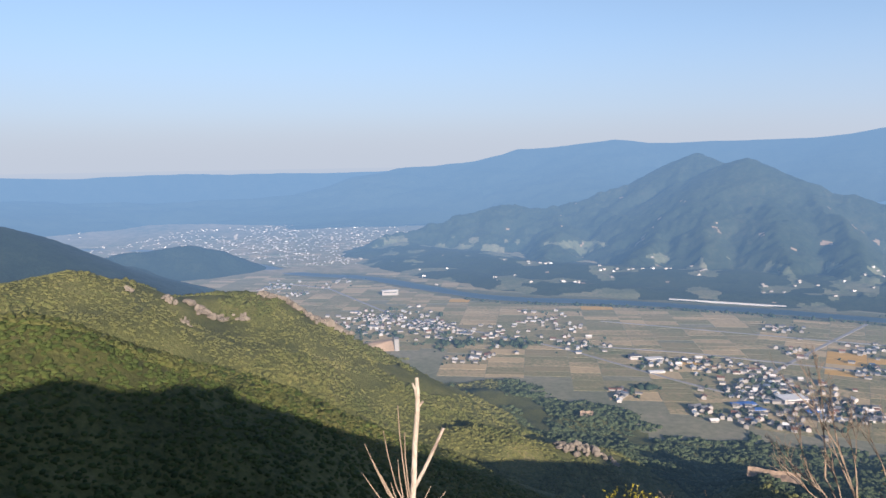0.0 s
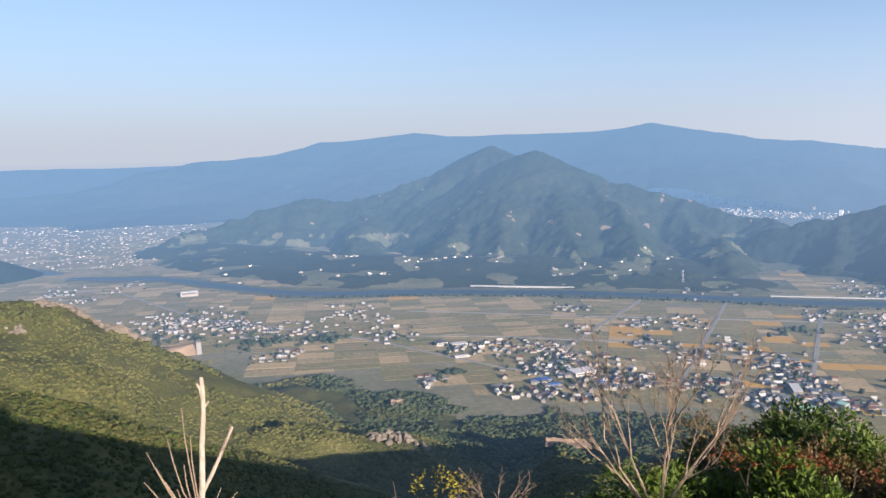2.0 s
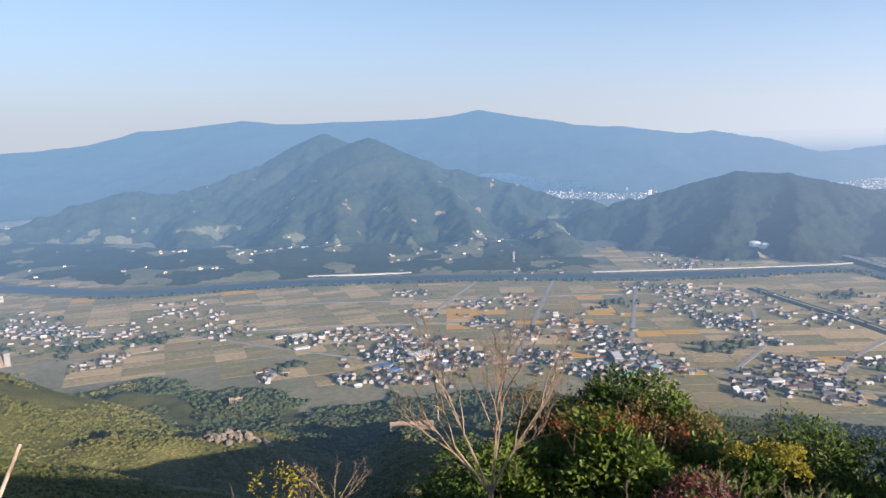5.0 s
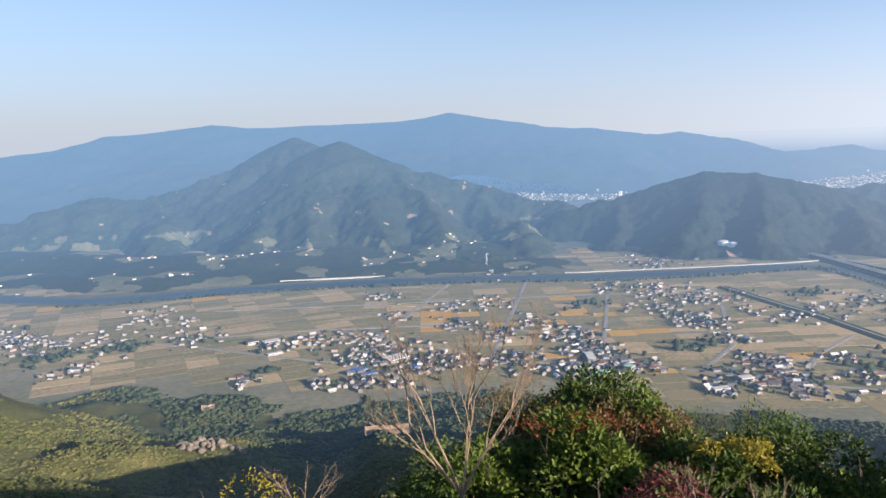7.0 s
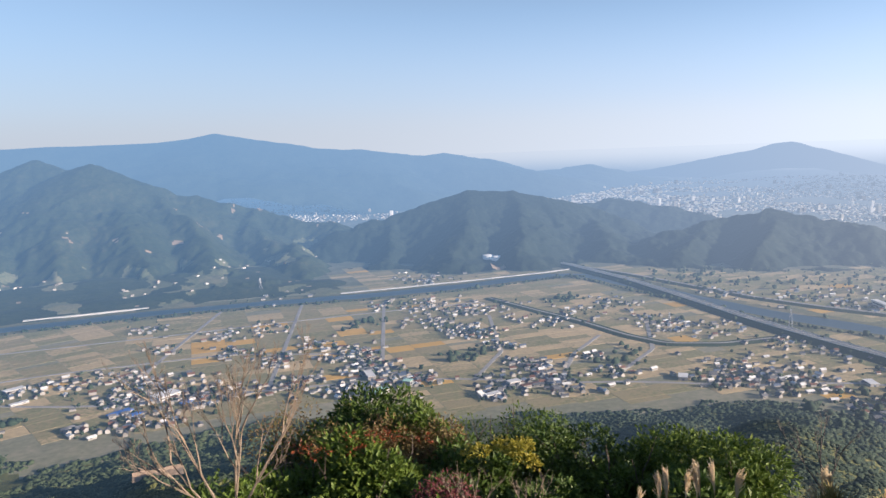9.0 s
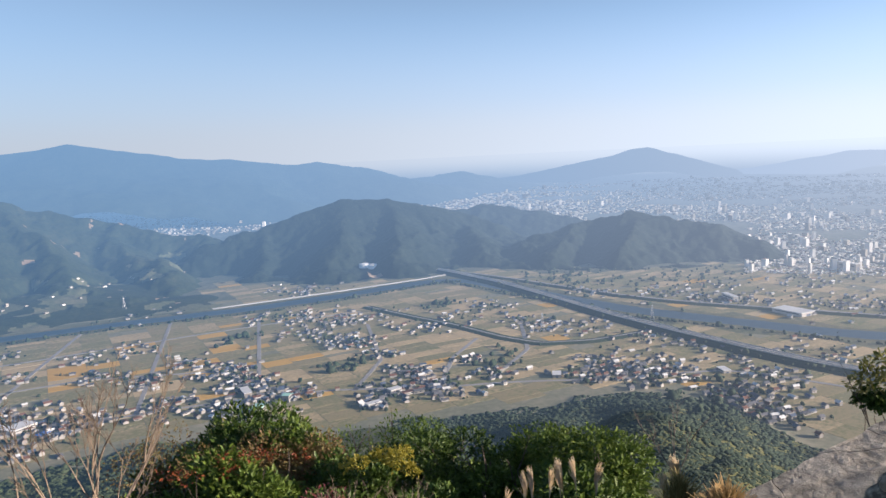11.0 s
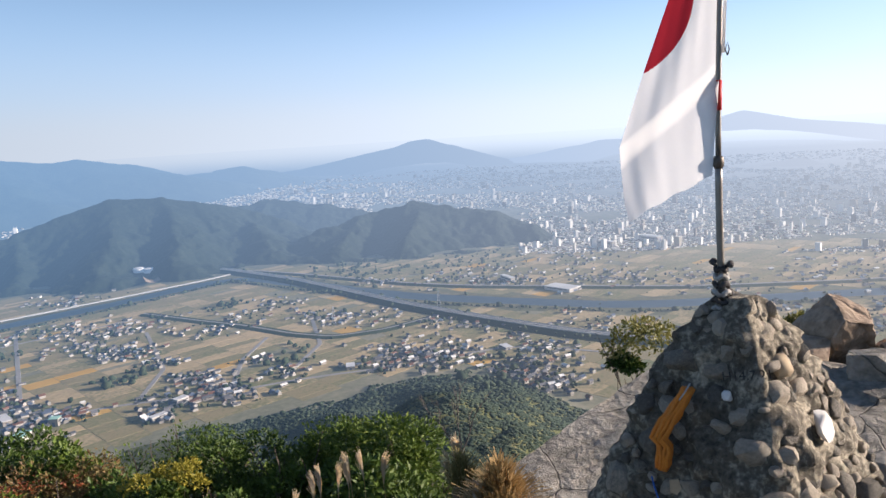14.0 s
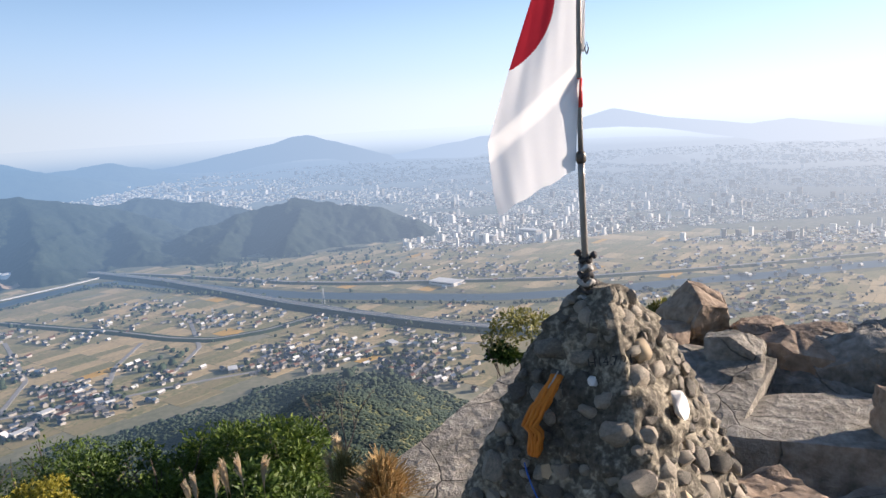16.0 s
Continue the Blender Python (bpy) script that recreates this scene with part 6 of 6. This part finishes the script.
# ---- plants of the summit ----
def leaf_cloud(centres, radii, count, size, seed, up=0.35, lean=0.8):
    """Many small pointed leaves over a set of lobes, each folded along its middle."""
    g = np.random.default_rng(seed)
    w = np.array([r ** 2 for r in radii])
    pick = g.choice(len(centres), count, p=w / w.sum())
    n = g.normal(0, 1, (count, 3))
    n[:, 2] = np.abs(n[:, 2]) * 0.9 - 0.25
    n /= np.linalg.norm(n, axis=1)[:, None]
    shell = 1 - 0.4 * g.random(count) ** 2.6
    lump = 1 + 0.16 * np.sin(n[:, 0] * 7 + pick) * np.sin(n[:, 1] * 6 + 2 * pick) + 0.15 * np.sin(n[:, 2] * 9 + pick)
    p = np.array(centres)[pick] + n * (np.array(radii)[pick] * shell * lump)[:, None] * np.array((1, 1, 0.85))
    axis = n * lean + g.normal(0, 0.55, (count, 3)) + np.array((0, 0, up - 0.35))
    axis /= np.linalg.norm(axis, axis=1)[:, None]
    face = n + np.array((0, 0, 0.7)) + g.normal(0, 0.45, (count, 3))
    side = np.cross(axis, face)
    side /= np.maximum(np.linalg.norm(side, axis=1)[:, None], 1e-6)
    nor = np.cross(side, axis)
    L = size * g.uniform(0.6, 1.25, count)[:, None]
    W = L * 0.24
    v = np.stack([p, p + axis * L * 0.5 + side * W + nor * L * 0.06, p + axis * L - nor * L * 0.08, p + axis * L * 0.5 - side * W + nor * L * 0.06], 1).reshape(-1, 3)
    i = 4 * np.arange(count)[:, None]
    f = np.concatenate([i + np.array((0, 1, 2)), i + np.array((0, 2, 3))])
    return v, f


def branches(v, f, p, way, length, radius, depth, r, spread=0.6, lift=0.25, shrinkage=0.7, sides=5):
    """A limb and its twigs, drawn as bent tapering bars."""
    q = Vector(p)
    w = Vector(way).normalized()
    steps = 3
    for k in range(steps):
        w = (w + Vector((r.uniform(-1, 1), r.uniform(-1, 1), r.uniform(-0.5, 1) * lift)) * 0.17).normalized()
        n = q + w * length / steps
        bar(v, f, q, n, radius * (1 - 0.22 * k), radius * (1 - 0.22 * (k + 1)), sides)
        if depth and k:
            for _ in range(1 + (r.random() < 0.55)):
                d = (w + Vector((r.uniform(-1, 1), r.uniform(-1, 1), r.uniform(-0.3, 0.9))) * spread).normalized()
                branches(v, f, n, d, length * r.uniform(0.45, 0.8) * shrinkage, radius * 0.62, depth - 1, r, spread, lift, shrinkage, max(3, sides - 1))
        q = n


def bush(a, d, top_el, width, tall, seed, mat, label, leaves=9000, size=0.17, category="bush", bare=0.0):
    """A broad evergreen bush: stems from the slope, limbs, lobes of leaves."""
    r = random.Random(seed)
    c = Vector(at(a, d, EYE + d * math.tan(radians(top_el))))
    foot = Vector((c.x, c.y, float(land(np.array([c.x]), np.array([c.y]))[0])))
    ob = new("bush")
    ob.location = foot
    lobes, radii = [], []
    n = int(6 + width * 3)
    u = Vector((math.cos(radians(a)), -math.sin(radians(a)), 0))
    for k in range(n):
        s = r.uniform(-1.2, 1.2)
        rad = r.uniform(0.5, 0.95) * min(tall, 2.2) * 0.42
        h = tall * (1 - 0.5 * s * s) * r.uniform(0.35, 1.0)
        lobes.append(tuple(c - foot + u * s * width * 0.5 + Vector((math.sin(radians(a)), math.cos(radians(a)), 0)) * r.uniform(-0.32, 0.28) * width + Vector((0, 0, h - tall - rad * 0.6))))
        radii.append(rad)
    v, f = leaf_cloud(lobes, radii, leaves, size, seed)
    part("foliage", v, f, mat, ob)
    v, f = [], []
    for k in range(4):
        way = Vector((r.uniform(-0.4, 0.4), r.uniform(-0.4, 0.4), 1 if category == "bush" else 9))
        branches(v, f, (r.uniform(-0.2, 0.2), r.uniform(-0.2, 0.2), 0), way, max(0.6, (c.z - foot.z) * 0.55), 0.05 if category == "bush" else 0.012, 2, r)
    part("stem", v, f, M["bark"], ob)
    tagged(ob, label, category, "bushes below the summit")
    return ob


GREEN, DEEP, RUST, YELLOW, BROWN = M["leaf"], M["leaf_deep"], M["leaf_rust"], M["leaf_yellow"], M["leaf_brown"]
bush(28.0, 15.0, -24.6, 3.0, 2.6, 31, DEEP, "low dark evergreen bush on the slope", 6000)
bush(33.5, 16.5, -21.8, 2.8, 2.6, 32, GREEN, "glossy evergreen bush with drooping leaves", 8000)
bush(39.5, 17.0, -21.3, 3.4, 3.0, 33, GREEN, "broad evergreen bush with glossy pointed leaves", 12000, 0.19)
bush(36.0, 21.0, -18.8, 2.6, 2.2, 34, BROWN, "thin bush with brown autumn leaves", 3000, 0.1)
bush(39.9, 21.0, -19.2, 3.0, 2.2, 35, M["leaf_olive"], "olive and brown bush on the brow", 5000, 0.13)
bush(45.2, 20.0, -18.9, 2.0, 2.4, 61, GREEN, "evergreen bush on the brow", 6000)
bush(43.4, 21.0, -18.4, 3.6, 3.0, 36, DEEP, "tall dark evergreen bush on the brow", 9000)
bush(37.4, 20.5, -19.7, 2.4, 2.0, 58, GREEN, "evergreen bush on the brow", 6000)
bush(41.4, 19.5, -19.2, 2.4, 1.8, 59, BROWN, "dry bush with russet and orange leaves", 3500, 0.12)
bush(47.8, 18.5, -20.6, 2.0, 1.6, 60, BROWN, "dry bush with russet and orange leaves", 3000, 0.12)
bush(42.0, 16.0, -22.4, 2.4, 2.2, 37, GREEN, "evergreen bush with fresh green tips", 8000)
bush(46.4, 19.0, -19.6, 1.8, 2.6, 38, BROWN, "dry bush with russet and orange leaves", 3500, 0.1)
bush(46.0, 15.0, -24.0, 2.2, 2.0, 39, DEEP, "dark-leaved evergreen undergrowth on the slope", 6000)
bush(38.0, 16.6, -20.6, 1.4, 0.6, 40, RUST, "small sumac with red-orange leaves", 170, 0.1)
bush(44.0, 17.0, -20.2, 1.2, 0.6, 62, RUST, "small sumac with red-orange leaves", 130, 0.1)
bush(49.6, 17.0, -21.8, 2.8, 1.8, 41, DEEP, "dark undergrowth in the dip", 6000)
bush(52.2, 16.4, -21.5, 1.3, 0.6, 42, YELLOW, "low bush with yellow leaves", 900, 0.11)
bush(53.4, 21.0, -19.5, 3.6, 2.2, 43, GREEN, "evergreen bush with fine leaves", 6000, 0.11)
bush(57.2, 18.5, -20.2, 3.4, 2.8, 44, DEEP, "broad dark evergreen bush", 14000, 0.13)
bush(61.8, 17.5, -20.0, 3.2, 2.8, 45, GREEN, "bright evergreen bush with glossy leaves", 18000, 0.13)
bush(65.8, 17.0, -20.3, 3.2, 2.8, 46, GREEN, "bright evergreen bush with glossy leaves", 18000, 0.13)
bush(69.4, 16.0, -21.6, 2.2, 2.4, 47, GREEN, "evergreen bush thinning towards the rocks", 9000, 0.13)
bush(60.0, 13.5, -25.0, 4.0, 2.0, 48, DEEP, "dark-leaved evergreen undergrowth on the slope", 10000)
bush(67.5, 13.0, -25.0, 3.4, 2.0, 49, DEEP, "dark-leaved evergreen undergrowth on the slope", 9000)
bush(53.0, 13.0, -26.2, 3.2, 1.6, 50, DEEP, "dark-leaved evergreen undergrowth on the slope", 7000)
bush(48.6, 11.5, -25.4, 1.7, 1.0, 51, M["leaf_red"], "dull red shrub among the undergrowth", 2600, 0.08)
bush(43.5, 12.5, -26.4, 2.6, 1.6, 52, GREEN, "evergreen bush low on the slope", 8000)
bush(36.5, 12.5, -26.8, 2.6, 1.4, 53, GREEN, "evergreen bush low on the slope", 7000)
bush(15.0, 14.0, -24.2, 1.6, 1.2, 54, YELLOW, "thin bush with few yellow leaves", 700, 0.09)
bush(90.9, 7.25, -13.2, 0.42, 0.42, 55, M["leaf_olive"], "small rounded olive-green shrub behind the cairn", 1100, 0.05, "shrub")
bush(89.4, 7.2, -15.9, 0.16, 0.22, 56, DEEP, "tiny dark shrub on the slab's edge", 700, 0.06, "shrub")
bush(102.2, 7.6, -12.6, 0.5, 0.22, 57, M["leaf_olive"], "low olive shrub between the blocks", 900, 0.06, "shrub")


def bare_tree(a, d, el, height, seed, lean, label, mat, radius=0.05, depth=4, stems=3, name="bare_tree"):
    r = random.Random(seed)
    foot = Vector(at(a, d, 0))
    ground_z = float(land(np.array([foot.x]), np.array([foot.y]))[0])
    foot.z = EYE + d * math.tan(radians(el))
    ob = new(name)
    ob.location = (foot.x, foot.y, ground_z)
    rise = Vector((0, 0, foot.z - ground_z))
    v, f = [], []
    bar(v, f, (0, 0, 0), rise, radius * 1.3, radius, 7)
    part("trunk", v, f, mat, ob)
    u = Vector((math.cos(radians(a)), -math.sin(radians(a)), 0))
    for k in range(stems):
        v, f = [], []
        s = (k + 0.5) / stems * 2 - 1
        branches(v, f, rise, u * (s * 0.95 + lean) + Vector((0, 0, 1)) + Vector((r.uniform(-.2, .2), r.uniform(-.2, .2), 0)), height * r.uniform(0.75, 1.0) * 0.55, radius * 0.62, depth, r, 0.5, 0.5, 0.78)
        part("limb", v, f, mat, ob)
    return tagged(ob, label, "tree")


bare_tree(32.0, 8.6, -27.0, 2.5, 71, -0.2, "leafless grey-brown shrub tree with fine twigs", M["twig"], 0.032, 5, 7)
bare_tree(76.3, 9.0, -23.4, 0.9, 72, 0.1, "small leafless tree behind the slab", M["twig_dark"], 0.02, 3, 3)
bare_tree(50.5, 9.5, -27.5, 0.9, 73, 0.0, "low leafless shrub among the bushes", M["twig"], 0.014, 3, 4)
bare_tree(55.0, 9.0, -27.5, 0.8, 74, 0.2, "low leafless shrub among the bushes", M["twig"], 0.012, 3, 4)
bare_tree(19.5, 7.0, -27.6, 0.7, 75, 0.0, "dry weed stalks below the summit", M["twig"], 0.01, 3, 5)


def dead_stem():
    """The broken dead sapling at the brink: a main stem, a side stem and bent shoots."""
    d = 3.0
    ob = new("dead_sapling")
    foot = Vector(at(-3.0, d, 0))
    foot.z = float(land(np.array([foot.x]), np.array([foot.y]))[0])
    ob.location = foot
    place = lambda a, el, dd=d: Vector(at(a, dd, EYE + dd * math.tan(radians(el)))) - foot
    root = Vector((0, 0, 0))
    v, f = tube([root, place(-3.1, -27), place(-2.75, -24), place(-2.62, -21.5), place(-2.35, -19), place(-2.3, -17.6), place(-2.35, -16.5)], [0.017, 0.015, 0.0128, 0.0115, 0.0105, 0.0095, 0.008], 9)
    part("stem", v, f, M["dead_wood"], ob, "pale peeling main stem", True)
    v, f = tube([place(-2.8, -24.6), place(-1.9, -23.2), place(-1.0, -21.6), place(-0.3, -20.25)], [0.0088, 0.0082, 0.007, 0.006], 8)
    part("side_stem", v, f, M["dead_wood"], ob, "broken side stem", True)
    v, f = tube([place(-2.35, -18.2), place(-2.5, -17.3), place(-2.7, -16.9)], [0.007, 0.006, 0.005], 6)
    part("stub", v, f, M["dead_wood"], ob, smooth=True)
    v, f = tube([place(-2.3, -18.7), place(-1.9, -18.25)], [0.006, 0.005], 6)
    part("stub", v, f, M["dead_wood"], ob, smooth=True)
    r = random.Random(2)
    for tip_a, tip_el, mid in ((-5.1, -20.3, -4.2), (-6.6, -21.2, -4.9), (-6.0, -22.4, -4.4), (-4.0, -22.4, -3.6), (-3.4, -20.5, -3.2), (-5.4, -23.4, -4.0), (-1.4, -24.4, -2.2), (-0.2, -24.8, -1.6), (-6.9, -23.2, -5.0), (-3.9, -18.5, -3.5), (-4.6, -24.0, -3.8)):
        mid_el = (tip_el - 27) / 2 - 0.6
        v, f = tube([place(-3.0 + r.uniform(-0.5, 0.5), -27.5), place(mid, mid_el), place((mid + tip_a) / 2 - 0.1, (mid_el + tip_el) / 2 + 0.1), place(tip_a, tip_el)], [0.0042, 0.0036, 0.003, 0.0016], 5)
        part("shoot", v, f, M["twig"], ob, smooth=True)
    return tagged(ob, "dead broken sapling with pale peeling bark and thin shoots", "dead sapling")


dead_stem()


def plume(x, y, z, bend, seed, high=0.34):
    """One flowering stalk of pampas grass."""
    r = random.Random(seed)
    g = float(land(np.array([x]), np.array([y]))[0]) - EYE
    ob = new("pampas_grass")
    ob.location = near(x, y, g)
    h = z - g
    way = lambda t: Vector((bend * 0.3 * t * t, -bend * t * t, h * t))
    v, f = tube([way(t) for t in np.linspace(0, 0.92, 7)], 0.004, 5, 0.6)
    part("stalk", v, f, M["straw"], ob, smooth=True)
    v, f = [], []
    lean = Vector((r.uniform(-0.3, 0.3), r.choice((-1, 1)) * r.uniform(0.5, 1), 0)) * 0.05
    for k in range(60):
        t = r.uniform(0, 1)
        p = way(1 - high / h * (1 - 0.45 * t))
        long = r.uniform(0.12, 0.22) * (1.1 - 0.4 * t)
        fan = Vector((r.uniform(-1, 1) * 0.012, r.uniform(-1, 1) * 0.012, 0))
        m = p + fan * 0.6 + Vector((0, 0, long * 0.6)) + lean * 0.3
        q = m + fan * 1.6 + Vector((0, 0, long * 0.4)) + lean * 0.7
        bar(v, f, p, m, 0.0018, 0.0026, 3)
        bar(v, f, m, q, 0.0026, 0.0008, 3)
    part("plume", v, f, M["plume"], ob)
    v, f = [], []
    for k in range(7):
        a = r.uniform(0, 6.28)
        pts = [Vector((math.cos(a) * 0.5 * t, math.sin(a) * 0.5 * t, h * (0.75 * t - 0.32 * t * t) * 1.5)) for t in np.linspace(0, 1, 6)]
        for p, q in zip(pts, pts[1:]):
            b = len(v)
            w = Vector((-math.sin(a), math.cos(a), 0)) * 0.006
            v += [tuple(p - w), tuple(p + w), tuple(q + w * 0.7), tuple(q - w * 0.7)]
            f.append((b, b + 1, b + 2, b + 3))
    part("blade", v, f, M["straw_green"], ob)
    return tagged(ob, "dry pampas grass stalk with a feathery plume", "grass", "pampas grass stalks")


for k, (x, y, z, bend) in enumerate(((5.03, 2.48, -2.5, 0.12), (5.12, 2.36, -2.38, 0.14), (5.15, 2.28, -2.34, 0.10), (5.24, 2.14, -2.34, 0.05), (5.27, 2.07, -2.31, 0.06), (5.31, 2.0, -2.30, -0.02), (5.35, 1.9, -2.28, -0.03), (5.43, 1.72, -2.31, -0.10), (5.55, 1.34, -2.22, 0.12), (5.6, 1.28, -2.25, 0.08), (5.5, 1.42, -2.34, 0.16))):
    plume(x, y, z, bend, 900 + k)


def tuft(x, y, z, width, count, seed, mat, label, tall=0.4):
    r = random.Random(seed)
    g = float(land(np.array([x]), np.array([y]))[0]) - EYE
    ob = new("grass_tuft")
    base = max(g, z - tall - 0.4)
    ob.location = near(x, y, base)
    v, f = [], []
    for _ in range(count):
        a, s = r.uniform(0, 6.28), abs(r.gauss(0, width * 0.5))
        root = Vector((math.cos(a) * s * 0.7, math.sin(a) * s * 0.7, (z - base) - tall * r.uniform(0.6, 1.2)))
        way = Vector((math.cos(a) * s * 0.7 + r.uniform(-.06, .06), math.sin(a) * s * 0.7 + r.uniform(-.06, .06), 0))
        side = Vector((-way.y, way.x, 0.02)).normalized() * r.uniform(0.002, 0.004)
        h = tall * r.uniform(0.5, 1.0) * max(0.25, 1 - s / width * 0.6)
        pts = [root, root + way * 0.5 + Vector((0, 0, h * 0.7)), root + way * 1.1 + Vector((0, 0, h * 0.85))]
        b = len(v)
        for p in pts:
            v += [tuple(p - side), tuple(p + side)]
        f += [(b, b + 1, b + 3, b + 2), (b + 2, b + 3, b + 5, b + 4)]
    part("grass_blade", v, f, mat, ob)
    bm = bmesh.new()
    bmesh.ops.create_icosphere(bm, subdivisions=3, radius=1)
    deep = z - base - tall * 0.55
    for q in bm.verts:
        k = 1 + 0.3 * noise.noise(q.co * 2.3 + Vector((seed, 0, 0)))
        q.co = Vector((q.co.x * width * 0.55 * k, q.co.y * width * 0.55 * k, q.co.z * deep * 0.5))
    me = bpy.data.meshes.new("root_mound")
    bm.to_mesh(me)
    bm.free()
    me.materials.append(M["dry_soil"])
    mound = new("root_mound", me)
    mound.parent = ob
    mound.location = (0, 0, (z - base - tall * 0.55) / 2)
    return tagged(ob, label, "grass")


tuft(4.34, 0.62, -1.88, 0.17, 3000, 81, M["straw"], "round tuft of dry tan grass beside the slab", 0.42)
tuft(5.35, 1.15, -2.3, 0.14, 700, 82, M["straw_green"], "yellow-green grass tuft below the slab", 0.34)
tuft(6.9, -1.95, -1.98, 0.12, 300, 84, M["straw_green"], "grass growing in a rock crevice", 0.16)
